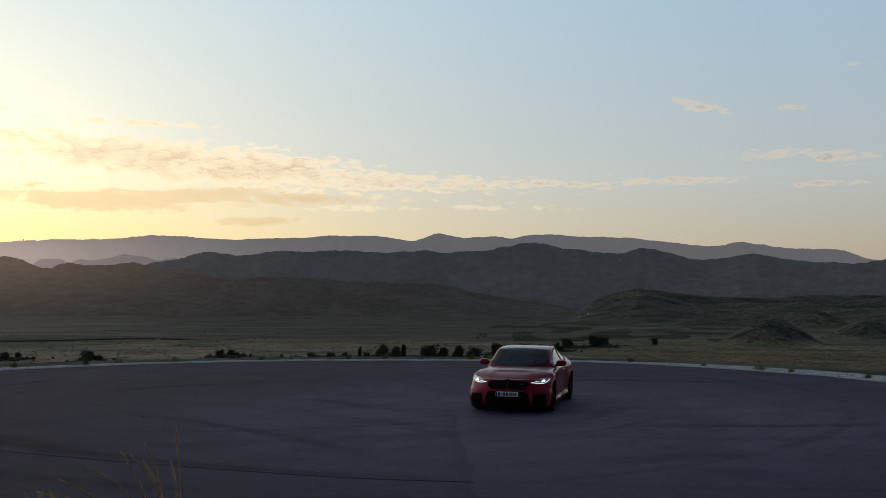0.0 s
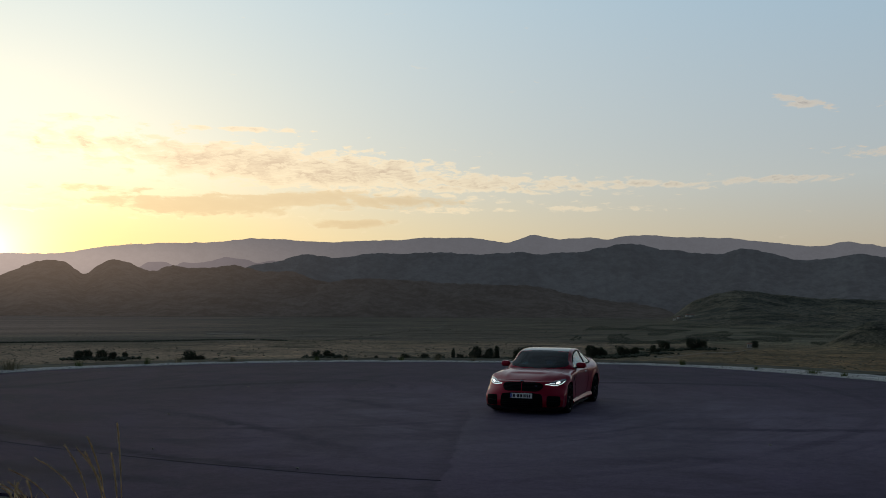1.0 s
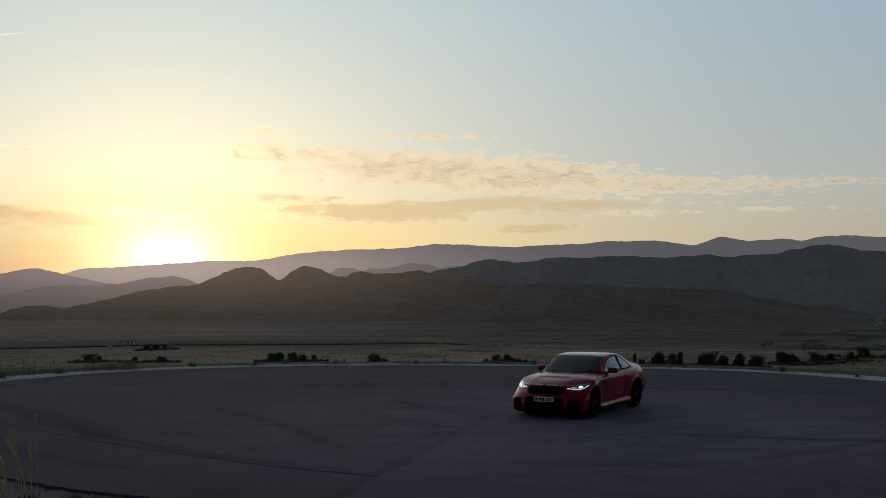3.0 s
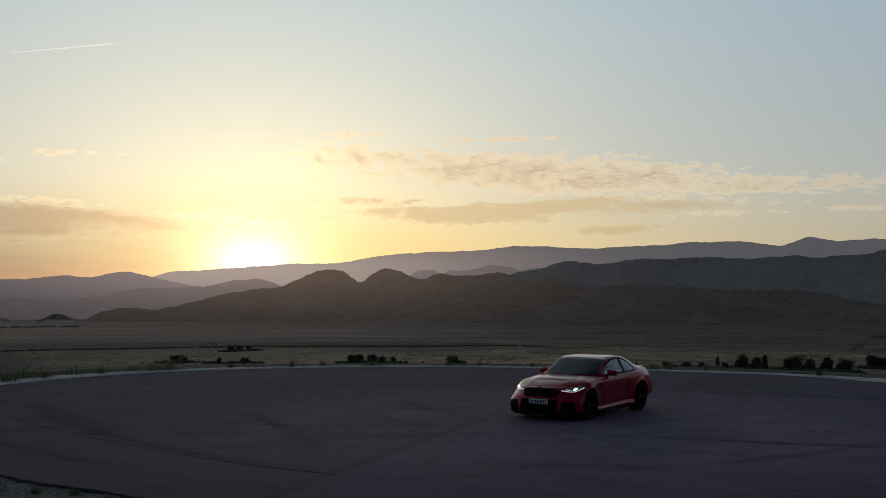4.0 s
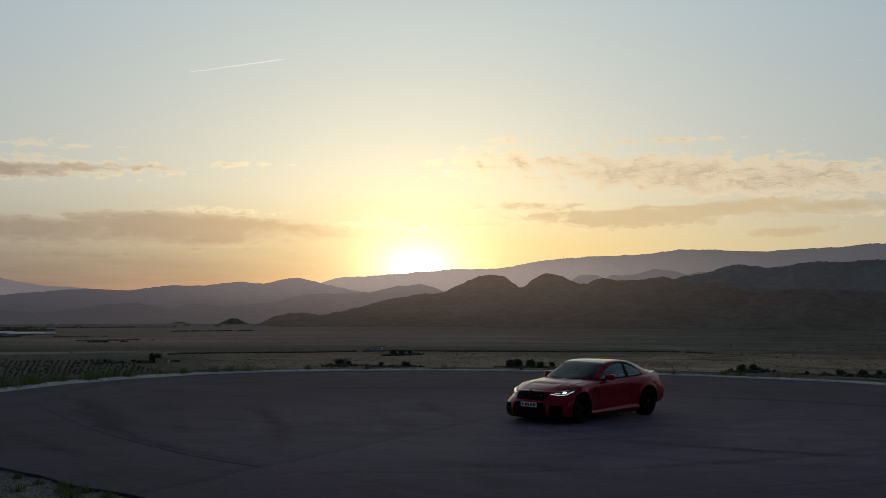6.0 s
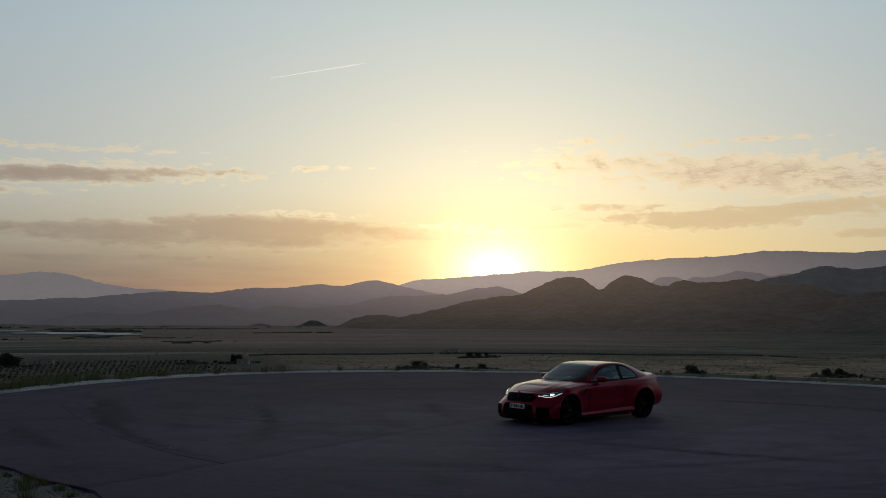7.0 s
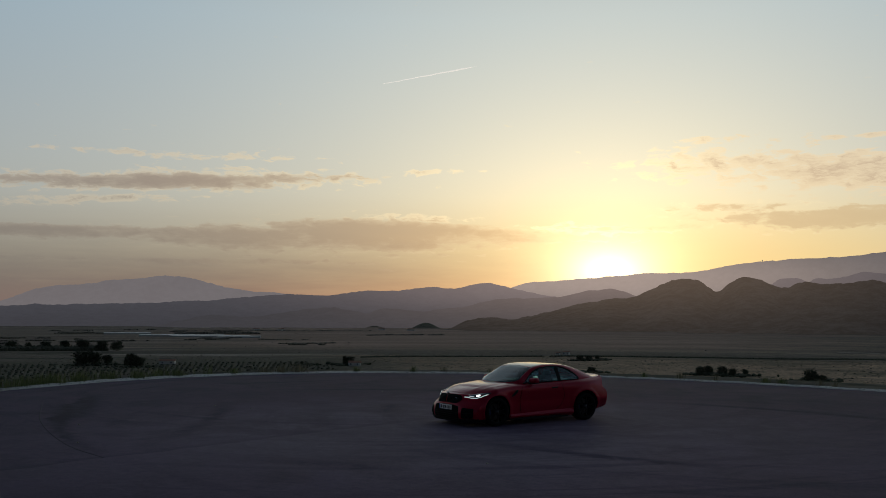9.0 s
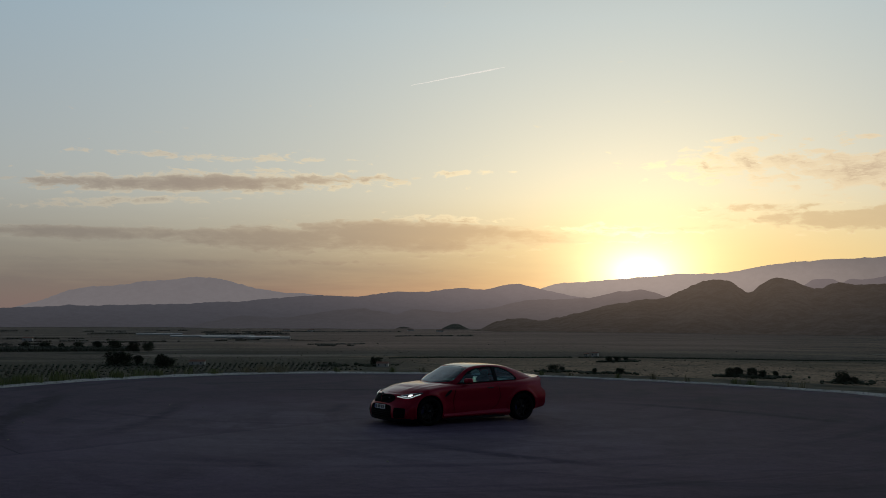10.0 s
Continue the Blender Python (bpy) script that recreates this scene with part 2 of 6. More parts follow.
def asphalt():
    m, sh, p = material("asphalt")
    at = where(sh)
    fine = sh.noise(at, 90, 3, 0.7)
    stones = sh.tree.nodes.new("ShaderNodeTexVoronoi")
    stones.inputs["Scale"].default_value = 70
    sh.put(stones.inputs["Vector"], at)
    blot = sh.noise(at, 0.30, 7, 0.66, 1.4)
    patch = sh.noise(at, 1.6, 6, 0.7, 0.8)
    # sweeping tyre arcs: rings about a point on the pad, broken by noise
    ax, ay, _ = sh.split(at)
    arcs = 0.0
    for cx, cy, k in ((-8.5, 2.0, 0.55), (2.0, 6.0, 0.38)):
        r = sh.m("SQRT", sh.m("ADD", sh.m("POWER", sh.m("SUBTRACT", ax, cx), 2.0), sh.m("POWER", sh.m("SUBTRACT", ay, cy), 2.0)))
        ring = sh.noise(sh.xyz(r, sh.m("MULTIPLY", sh.noise(at, 0.12, 2), 1.6), 0.0), 1.1, 5, 0.7)
        arcs = sh.m("ADD", arcs, sh.m("MULTIPLY", sh.smooth(ring, 0.49, 0.62), k))
    arcs = sh.m("MULTIPLY", arcs, sh.smooth(sh.noise(at, 0.13, 3), 0.38, 0.58))
    tone = sh.mix(sh.smooth(blot, 0.34, 0.66), (0.054, 0.042, 0.060), (0.110, 0.091, 0.118))
    tone = sh.mix(sh.smooth(patch, 0.45, 0.72, 0, 0.5), tone, (0.115, 0.097, 0.120))
    # dark skids: start, end, half width, bow
    for (x0, y0), (x1, y1), w, bow in (((-8.6, -4.4), (-0.3, -9.1), 0.30, 0.35), ((-16.2, -2.5), (-15.6, 4.0), 0.35, -0.5), ((-14.5, -7.0), (-4.0, -10.6), 0.5, 0.5),
                                       ((2.6, -8.6), (5.2, -6.6), 0.4, 0.2), ((-12.0, -1.0), (-7.0, 5.0), 0.45, 0.6), ((3.0, -3.2), (8.5, -1.5), 0.3, -0.3), ((-2.0, 6.5), (6.0, 8.0), 0.4, 0.5), ((-7.5, -11.5), (-1.8, -12.0), 0.35, -0.2), ((-5.6, -0.4), (-3.2, -2.2), 0.3, 0.1),
                                       ((-12.0, -7.6), (1.6, -10.4), 0.28, -0.9)):
        length = math.hypot(x1 - x0, y1 - y0)
        ux, uy = (x1 - x0) / length, (y1 - y0) / length
        px_, py_ = sh.m("SUBTRACT", ax, x0), sh.m("SUBTRACT", ay, y0)
        along = sh.m("DIVIDE", sh.m("ADD", sh.m("MULTIPLY", px_, ux), sh.m("MULTIPLY", py_, uy)), length)
        across = sh.m("SUBTRACT", sh.m("MULTIPLY", py_, ux), sh.m("MULTIPLY", px_, uy))
        arch = sh.m("MULTIPLY", sh.m("MULTIPLY", along, sh.m("SUBTRACT", 1.0, along)), 4.0 * bow)
        across = sh.m("ADD", sh.m("SUBTRACT", across, arch), sh.m("MULTIPLY", sh.m("SUBTRACT", patch, 0.5), 0.9))
        stroke = sh.m("MULTIPLY", sh.smooth(sh.m("ABSOLUTE", across), w * 1.3, 0.0), sh.m("MULTIPLY", sh.smooth(along, -0.05, 0.25), sh.smooth(along, 1.05, 0.7)))
        arcs = sh.m("ADD", arcs, sh.m("MULTIPLY", stroke, sh.smooth(patch, 0.30, 0.6, 0.35, 1.0)))
    tone = sh.mix(sh.m("MULTIPLY", arcs, 0.95, clamp=True), tone, (0.028, 0.021, 0.037))
    # a paler relaid strip on one side of an old joint
    joint = sh.m("ADD", sh.m("ADD", ax, sh.m("MULTIPLY", ay, 0.30)), sh.m("ADD", 1.70, sh.m("MULTIPLY", sh.noise(at, 0.7, 4), 0.5)))
    relaid = sh.m("MULTIPLY", sh.m("MULTIPLY", sh.smooth(joint, -0.05, 0.10), sh.smooth(joint, 5.0, 1.0)), sh.smooth(ay, -0.5, -3.5))
    tone = sh.mix(sh.m("MULTIPLY", relaid, 0.36), tone, (0.122, 0.104, 0.124))
    seam = sh.m("MULTIPLY", sh.m("MULTIPLY", sh.smooth(joint, -0.45, -0.03), sh.smooth(joint, 0.05, -0.02)), sh.smooth(ay, -0.5, -3.5))
    tone = sh.mix(sh.m("MULTIPLY", seam, 0.45), tone, (0.040, 0.034, 0.046))
    tone = sh.mix(sh.smooth(fine, 0.35, 0.8, 0, 0.35), tone, (0.135, 0.113, 0.138))
    # the tone is darker in the outer lane and paler in the middle
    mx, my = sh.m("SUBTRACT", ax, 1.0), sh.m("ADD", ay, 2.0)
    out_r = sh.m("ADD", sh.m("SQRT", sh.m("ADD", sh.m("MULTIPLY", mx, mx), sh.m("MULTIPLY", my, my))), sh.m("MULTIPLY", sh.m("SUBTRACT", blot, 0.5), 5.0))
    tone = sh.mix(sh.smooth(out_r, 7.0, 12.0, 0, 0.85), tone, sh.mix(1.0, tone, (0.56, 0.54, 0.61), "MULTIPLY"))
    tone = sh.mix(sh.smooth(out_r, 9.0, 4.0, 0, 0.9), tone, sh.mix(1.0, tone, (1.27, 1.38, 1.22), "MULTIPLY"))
    grit = sh.m("ADD", sh.m("MULTIPLY", sh.noise(at, 5, 4, 0.8), 0.4), sh.m("MULTIPLY", sh.noise(at, 22, 4, 0.8), 0.6))
    tone = sh.mix(sh.smooth(grit, 0.36, 0.64), sh.mix(1.0, tone, (0.90, 0.78, 0.99), "MULTIPLY"), sh.mix(1.0, tone, (1.40, 1.20, 1.52), "MULTIPLY"))
    sh.put(p.inputs["Base Color"], tone)
    sh.put(p.inputs["Roughness"], sh.m("ADD", 0.70, sh.m("MULTIPLY", blot, 0.2)))
    p.inputs["Specular IOR Level"].default_value = 0.11
    bump(sh, p, sh.m("ADD", sh.m("MULTIPLY", stones.outputs["Distance"], 0.5), sh.m("ADD", fine, sh.m("MULTIPLY", patch, 0.8))), 0.35, 0.01)
    return m


def scrubland():
    m, sh, p = material("scrubland")
    at = where(sh)
    x, y, z = sh.split(at)
    geo = sh.tree.nodes.new("ShaderNodeNewGeometry")
    up = sh.split(geo.outputs["Normal"])[2]
    far = sh.noise(at, 0.0022, 5, 0.6, 0.8)
    mid = sh.noise(at, 0.012, 6, 0.65, 0.4)
    fine = sh.noise(at, 0.09, 5, 0.7)
    dots = sh.noise(at, 0.35, 2, 0.6)
    # dry pasture with shrubs near the slope, groves beyond, pale strips between
    r = sh.m("SQRT", sh.m("ADD", sh.m("MULTIPLY", x, x), sh.m("MULTIPLY", y, y)))
    az_ = sh.m("MULTIPLY", sh.m("ARCTAN2", x, y), 57.2958)
    strips = sh.noise(sh.xyz(sh.m("MULTIPLY", r, 0.0062), sh.m("MULTIPLY", az_, 0.035), 0.0), 1.0, 4, 0.6, 0.4)
    pasture = sh.m("MULTIPLY", sh.smooth(r, 1235, 1190), sh.smooth(sh.m("ADD", az_, sh.m("MULTIPLY", sh.m("SUBTRACT", r, 900.0), 0.02)), -62, -52))
    grove = sh.mix(sh.smooth(strips, 0.52, 0.66, 0, 0.75), (0.098, 0.082, 0.066), (0.180, 0.148, 0.118))
    field = sh.mix(sh.smooth(strips, 0.36, 0.62), (0.170, 0.126, 0.086), (0.285, 0.205, 0.142))
    low = sh.mix(pasture, grove, field)
    low = sh.mix(sh.smooth(mid, 0.45, 0.75, 0, 0.6), low, (0.070, 0.070, 0.046))
    low = sh.mix(sh.smooth(fine, 0.5, 0.70, 0, 0.65), low, (0.040, 0.044, 0.030))
    low = sh.mix(sh.smooth(dots, 0.58, 0.7, 0, 0.45), low, (0.20, 0.175, 0.125))
    green = sh.m("MULTIPLY", sh.smooth(az_, -14, -5), sh.smooth(r, 2500, 2100))
    low = sh.mix(sh.m("MULTIPLY", green, 0.6), low, sh.mix(sh.smooth(mid, 0.35, 0.65), (0.215, 0.195, 0.120), (0.075, 0.090, 0.055)))
    warm = sh.m("MULTIPLY", sh.smooth(az_, -14, -4), sh.smooth(r, 1300, 1000))
    low = sh.mix(sh.m("MULTIPLY", warm, 0.85), low, sh.mix(sh.smooth(fine, 0.35, 0.65), (0.215, 0.128, 0.058), (0.105, 0.078, 0.040)))
    orchard = sh.m("MULTIPLY", sh.smooth(az_, -58, -64), sh.smooth(r, 1230, 1090))
    low = sh.mix(sh.m("MULTIPLY", orchard, 0.75), low, sh.mix(fine, (0.040, 0.043, 0.029), (0.080, 0.076, 0.050)))
    # long thin fields, pale and dark by turns
    belts = sh.noise(sh.xyz(sh.m("MULTIPLY", r, 0.016), sh.m("MULTIPLY", az_, 0.05), 2.0), 1.0, 3, 0.6, 0.6)
    left = sh.m("MULTIPLY", sh.smooth(az_, -56, -68), sh.smooth(r, 1050, 1250))
    low = sh.mix(sh.m("MULTIPLY", left, sh.smooth(belts, 0.54, 0.64)), low, (0.20, 0.18, 0.155))
    low = sh.mix(sh.m("MULTIPLY", left, sh.smooth(belts, 0.47, 0.38)), low, (0.045, 0.045, 0.034))
    dim = sh.m("MULTIPLY", sh.smooth(az_, -34, -16), sh.smooth(az_, 0, -10, 0.35, 1.0))
    low = sh.mix(sh.m("MULTIPLY", dim, 0.45), low, sh.mix(sh.smooth(fine, 0.35, 0.65), (0.135, 0.105, 0.066), (0.052, 0.050, 0.034)))
    # haze painted as paler, warmer ground in the west; darker scrub towards the east
    west_haze = sh.m("MULTIPLY", sh.m("MULTIPLY", sh.smooth(az_, -26, -46), sh.smooth(az_, -76, -60, 0.25, 1.0)), sh.smooth(r, 1250, 1700))
    low = sh.mix(sh.m("MULTIPLY", west_haze, 0.88), low, sh.mix(sh.smooth(strips, 0.3, 0.7), (0.205, 0.140, 0.110), (0.310, 0.215, 0.170)))
    east = sh.m("MULTIPLY", sh.smooth(az_, -32, -12), sh.smooth(r, 1230, 1400))
    low = sh.mix(sh.m("MULTIPLY", east, 0.25), low, sh.mix(mid, (0.030, 0.033, 0.026), (0.085, 0.078, 0.058)))
    high = sh.mix(sh.smooth(mid, 0.3, 0.7), (0.045, 0.046, 0.036), (0.125, 0.112, 0.080))
    high = sh.mix(sh.smooth(fine, 0.48, 0.60, 0, 0.8), high, (0.022, 0.024, 0.017))
    rock = sh.m("MULTIPLY", sh.smooth(up, 0.93, 0.80), sh.smooth(sh.noise(at, 0.02, 6, 0.7), 0.45, 0.65))
    high = sh.mix(sh.m("MULTIPLY", rock, 0.6), high, (0.20, 0.16, 0.125))
    tone = sh.mix(sh.smooth(sh.m("ADD", z, sh.m("MULTIPLY", mid, 8.0)), -45, -38), low, high)
    # thin dark hedgerows and pale strips between small fields
    rows_ = sh.noise(sh.xyz(sh.m("MULTIPLY", r, 0.022), sh.m("MULTIPLY", az_, 0.22), 5.0), 1.0, 4, 0.65, 0.5)
    fields = sh.m("MULTIPLY", sh.smooth(az_, -46, -30), sh.smooth(r, 700, 900))
    tone = sh.mix(sh.m("MULTIPLY", fields, sh.smooth(rows_, 0.46, 0.38)), tone, sh.mix(1.0, tone, (0.48, 0.53, 0.50), "MULTIPLY"))
    tone = sh.mix(sh.m("MULTIPLY", fields, sh.smooth(rows_, 0.55, 0.64)), tone, sh.mix(1.0, tone, (1.45, 1.40, 1.32), "MULTIPLY"))
    # bushes and bare earth by turns, a few metres across
    specks = sh.noise(at, 0.22, 4, 0.75, 0.4)
    tone = sh.mix(sh.smooth(specks, 0.36, 0.64), sh.mix(1.0, tone, (0.86, 0.86, 0.82), "MULTIPLY"), sh.mix(1.0, tone, (2.05, 1.95, 1.84), "MULTIPLY"))
    sh.put(p.inputs["Base Color"], tone)
    p.inputs["Roughness"].default_value = 0.95
    p.inputs["Specular IOR Level"].default_value = 0.1
    bump(sh, p, sh.m("ADD", fine, mid), 0.6, 3.0)
    return m


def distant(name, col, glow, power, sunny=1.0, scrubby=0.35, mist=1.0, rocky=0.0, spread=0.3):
    """Ranges kilometres off: dull rock and scrub, with haze painted on as emission."""
    m, sh, p = material(name)
    at = where(sh)
    f = sh.m("ADD", sh.m("MULTIPLY", sh.noise(at, 0.006, 7, 0.65, 0.5), 0.8), sh.m("MULTIPLY", sh.smooth(sh.noise(at, 0.03, 3, 0.6), 0.3, 0.7), 0.2))
    tone = sh.mix(sh.smooth(f, 0.3, 0.7), tuple(c * (1 - spread) for c in col), tuple(c * (1 + spread) for c in col))
    scrub = sh.smooth(sh.noise(at, 0.09, 4, 0.7, 0.3), 0.42, 0.60)
    tone = sh.mix(sh.m("MULTIPLY", scrub, scrubby), tone, tuple(c * 0.28 for c in col))
    if rocky:
        crag = sh.m("MULTIPLY", sh.smooth(sh.noise(at, 0.011, 8, 0.72, 1.2), 0.57, 0.68), sh.smooth(sh.split(at)[2], -20.0, 60.0))
        tone = sh.mix(sh.m("MULTIPLY", crag, rocky), tone, (0.16, 0.135, 0.115))
    sh.put(p.inputs["Base Color"], tone)
    p.inputs["Roughness"].default_value = 1.0
    p.inputs["Specular IOR Level"].default_value = 0.0
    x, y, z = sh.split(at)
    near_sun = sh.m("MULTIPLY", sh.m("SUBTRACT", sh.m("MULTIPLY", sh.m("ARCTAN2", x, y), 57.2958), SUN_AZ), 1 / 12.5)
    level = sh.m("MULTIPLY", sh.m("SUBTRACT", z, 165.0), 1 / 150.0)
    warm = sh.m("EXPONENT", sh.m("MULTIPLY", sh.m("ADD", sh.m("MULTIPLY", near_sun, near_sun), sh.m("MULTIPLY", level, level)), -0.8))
    # the rock glows in haze colour, warmer towards the sun
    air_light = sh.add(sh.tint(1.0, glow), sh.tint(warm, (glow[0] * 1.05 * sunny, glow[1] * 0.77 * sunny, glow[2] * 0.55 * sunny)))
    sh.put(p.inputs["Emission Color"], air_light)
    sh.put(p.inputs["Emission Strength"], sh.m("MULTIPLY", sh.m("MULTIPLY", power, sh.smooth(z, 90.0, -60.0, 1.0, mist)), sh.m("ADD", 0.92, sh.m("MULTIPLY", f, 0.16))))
    return m


def gravel_mat(name, a, b):
    m, sh, p = material(name)
    at = where(sh)
    v = sh.tree.nodes.new("ShaderNodeTexVoronoi")
    v.inputs["Scale"].default_value = 22
    sh.put(v.inputs["Vector"], at)
    f = sh.noise(at, 1.1, 6, 0.65)
    tone = sh.mix(sh.smooth(f, 0.3, 0.7), a, b)
    tone = sh.mix(sh.smooth(sh.noise(at, 30, 3), 0.35, 0.7, 0, 0.6), tone, tuple(c * 0.45 for c in a))
    # greyer and finer on the road side
    tone = sh.mix(sh.smooth(sh.split(at)[1], -7.5, -11.0, 0, 0.96), tone, sh.mix(sh.smooth(sh.noise(at, 28, 4, 0.8), 0.35, 0.65), (0.075, 0.068, 0.060), (0.29, 0.268, 0.232)))
    sh.put(p.inputs["Base Color"], tone)
    p.inputs["Specular IOR Level"].default_value = 0.1
    p.inputs["Roughness"].default_value = 0.95
    bump(sh, p, v.outputs["Distance"], 0.9, 0.03)
    return m


def leafy(name, a, b, through_light=0.0):
    m, sh, p = material(name)
    geo = sh.tree.nodes.new("ShaderNodeNewGeometry")
    sh.put(p.inputs["Base Color"], sh.mix(geo.outputs["Random Per Island"], a, b))
    p.inputs["Roughness"].default_value = 0.75
    p.inputs["Specular IOR Level"].default_value = 0.2
    if through_light:
        tr = sh.node("ShaderNodeBsdfTranslucent", Color=sh.mix(geo.outputs["Random Per Island"], a, b))
        mx = sh.tree.nodes.new("ShaderNodeMixShader")
        mx.inputs[0].default_value = through_light
        sh.put(mx.inputs[1], p.outputs[0])
        sh.put(mx.inputs[2], tr.outputs[0])
        sh.put(sh.tree.nodes["Material Output"].inputs[0], mx.outputs[0])
    return m


M_ASPHALT = asphalt()
M_LAND = scrubland()
M_TAR = simple("tar_joint", (0.060, 0.051, 0.066), 0.9, grain=30, vary=0.3, spec=0.25)
M_GRAVEL = gravel_mat("pale_gravel", (0.64, 0.62, 0.58), (0.86, 0.83, 0.78))
M_SOIL = gravel_mat("stony_soil", (0.16, 0.14, 0.115), (0.30, 0.27, 0.225))
M_STONE = simple("stone", (0.24, 0.22, 0.195), 0.9, grain=25, vary=0.35, relief=0.01)
M_GRASS = leafy("green_grass", (0.075, 0.105, 0.036), (0.17, 0.18, 0.075), 0.4)
M_DRY = leafy("dry_grass", (0.62, 0.47, 0.25), (0.88, 0.68, 0.40), 0.6)
M_STRAW = leafy("straw_tuft", (0.16, 0.14, 0.085), (0.27, 0.23, 0.145), 0.3)
M_LEAF = leafy("tree_leaf", (0.036, 0.044, 0.025), (0.088, 0.092, 0.054))
M_SHRUB = leafy("shrub_leaf", (0.085, 0.080, 0.052), (0.28, 0.24, 0.165))
M_GREY = leafy("far_scrub_leaf", (0.105, 0.095, 0.070), (0.175, 0.155, 0.115))
M_GROVE = leafy("grove_leaf", (0.066, 0.074, 0.048), (0.125, 0.122, 0.082))
M_BARK = simple("bark", (0.09, 0.065, 0.045), 0.9, grain=12, vary=0.4, relief=0.02)
M_PLASTER = simple("white_plaster", (0.62, 0.58, 0.52), 0.85, grain=3, vary=0.12)
M_ROOFTILE = simple("roof_tile", (0.28, 0.14, 0.09), 0.8, grain=3, vary=0.2)
M_FILM = simple("greenhouse_film", (0.44, 0.42, 0.40), 0.45, grain=1.5, vary=0.12)
M_TRACK = simple("dirt_track", (0.24, 0.205, 0.16), 0.95, grain=0.4, vary=0.25)
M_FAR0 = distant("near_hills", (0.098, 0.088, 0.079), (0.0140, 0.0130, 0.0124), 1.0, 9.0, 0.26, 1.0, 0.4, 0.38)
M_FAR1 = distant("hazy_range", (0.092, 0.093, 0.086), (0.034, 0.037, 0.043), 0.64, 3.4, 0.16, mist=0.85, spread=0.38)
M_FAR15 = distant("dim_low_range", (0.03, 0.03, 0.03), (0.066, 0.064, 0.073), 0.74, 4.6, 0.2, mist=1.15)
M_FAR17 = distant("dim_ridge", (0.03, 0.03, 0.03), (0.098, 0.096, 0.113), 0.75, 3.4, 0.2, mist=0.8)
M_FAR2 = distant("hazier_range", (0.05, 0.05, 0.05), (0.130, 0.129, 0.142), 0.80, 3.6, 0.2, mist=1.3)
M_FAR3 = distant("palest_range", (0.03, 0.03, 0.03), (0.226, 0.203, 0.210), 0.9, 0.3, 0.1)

# ---- land ----
def obj(name, verts, faces, mat, parent=None, smooth=True):
    me = bpy.data.meshes.new(name)
    me.from_pydata(verts, [], faces)
    if smooth:
        me.polygons.foreach_set("use_smooth", [True] * len(me.polygons))
    me.materials.append(mat)
    me.update()
    o = new(name, me)
    o.parent = parent
    return o


def part(name, bm, mat, parent=None, label="", smooth=False, group=None):
    """Links a bmesh as one mesh object under a thing or a part."""
    me = bpy.data.meshes.new(name)
    bm.to_mesh(me)
    bm.free()
    if smooth:
        me.polygons.foreach_set("use_smooth", [True] * len(me.polygons))
    me.materials.append(mat)
    o = new(name, me)
    o.parent = parent
    if label:
        tagged(o, label)
    return o


def box(bm, size, at, rot=None, bevel=0.0):
    m = Matrix.Translation(at) @ (rot or Matrix.Identity(4)) @ Matrix.Diagonal((*size, 1))
    r = bmesh.ops.create_cube(bm, size=1, matrix=m)
    if bevel:
        vs = set(r["verts"])
        bmesh.ops.bevel(bm, geom=[e for e in bm.edges if e.verts[0] in vs and e.verts[1] in vs], offset=bevel, segments=3, affect="EDGES")


def ease(keys, x):
    """A smooth line through (x, value) keys."""
    kx, kv = np.array([k[0] for k in keys], float), np.array([k[1] for k in keys], float)
    x = np.clip(np.asarray(x, float), kx[0], kx[-1])
    d = np.gradient(kv, kx)
    i = np.clip(np.searchsorted(kx, x) - 1, 0, len(kx) - 2)
    h = kx[i + 1] - kx[i]
    u = (x - kx[i]) / h
    return ((2 * u**3 - 3 * u**2 + 1) * kv[i] + (u**3 - 2 * u**2 + u) * h * d[i]
            + (-2 * u**3 + 3 * u**2) * kv[i + 1] + (u**3 - u**2) * h * d[i + 1])


def ss(x, lo, hi):
    u = np.clip((x - lo) / (hi - lo), 0, 1)
    return u * u * (3 - 2 * u)


PLAIN = -50.0
# pad outline: azimuth, radius from the car's middle
PAD = [(-180, 13.5), (-164, 14.1), (-142, 16.4), (-120, 18.7), (-107, 19.5), (-94, 20.2), (-80, 20.3), (-67, 19.5), (-50, 18.3),
       (-36, 17.2), (-20, 16.4), (-5, 16.2), (3, 16.1), (12, 15.4), (20, 14.9), (34, 14.2), (47, 13.6), (75, 12.6), (98, 12.5), (112, 13.2), (128, 14.4), (146, 15.4),
       (160, 14.2), (172, 13.4), (180, 13.5)]


def pad_radius(a):
    return ease(PAD, (np.asarray(a) + 180) % 360 - 180)


# crests: azimuth, height
NEAR_RANGE = [(-60, -60), (-56.1, -47), (-55.1, -22), (-54.1, -10), (-52.5, -15), (-51.2, -1), (-49.3, 29), (-47, 55), (-45.4, 69), (-44.5, 93),
              (-43.5, 118), (-42, 123), (-40.9, 82), (-40.3, 107), (-39.6, 130), (-38.7, 122), (-37.3, 94), (-36.3, 115), (-35.4, 103),
              (-34.4, 108), (-32.4, 114), (-31.4, 96), (-29.5, 97), (-28.4, 72), (-27, 50), (-22, 20), (-15, -20), (-8, -60)]
FRONT_RANGE = [(-46, -60), (-41, -25), (-36.3, 20), (-33.4, 32), (-28.4, 42), (-26.8, 62), (-23.9, 64), (-21.3, 55), (-18, 49), (-15, 41), (-13.1, 15),
               (-10.7, -5), (-8.1, -27), (-6.8, -55), (-5, -60)]
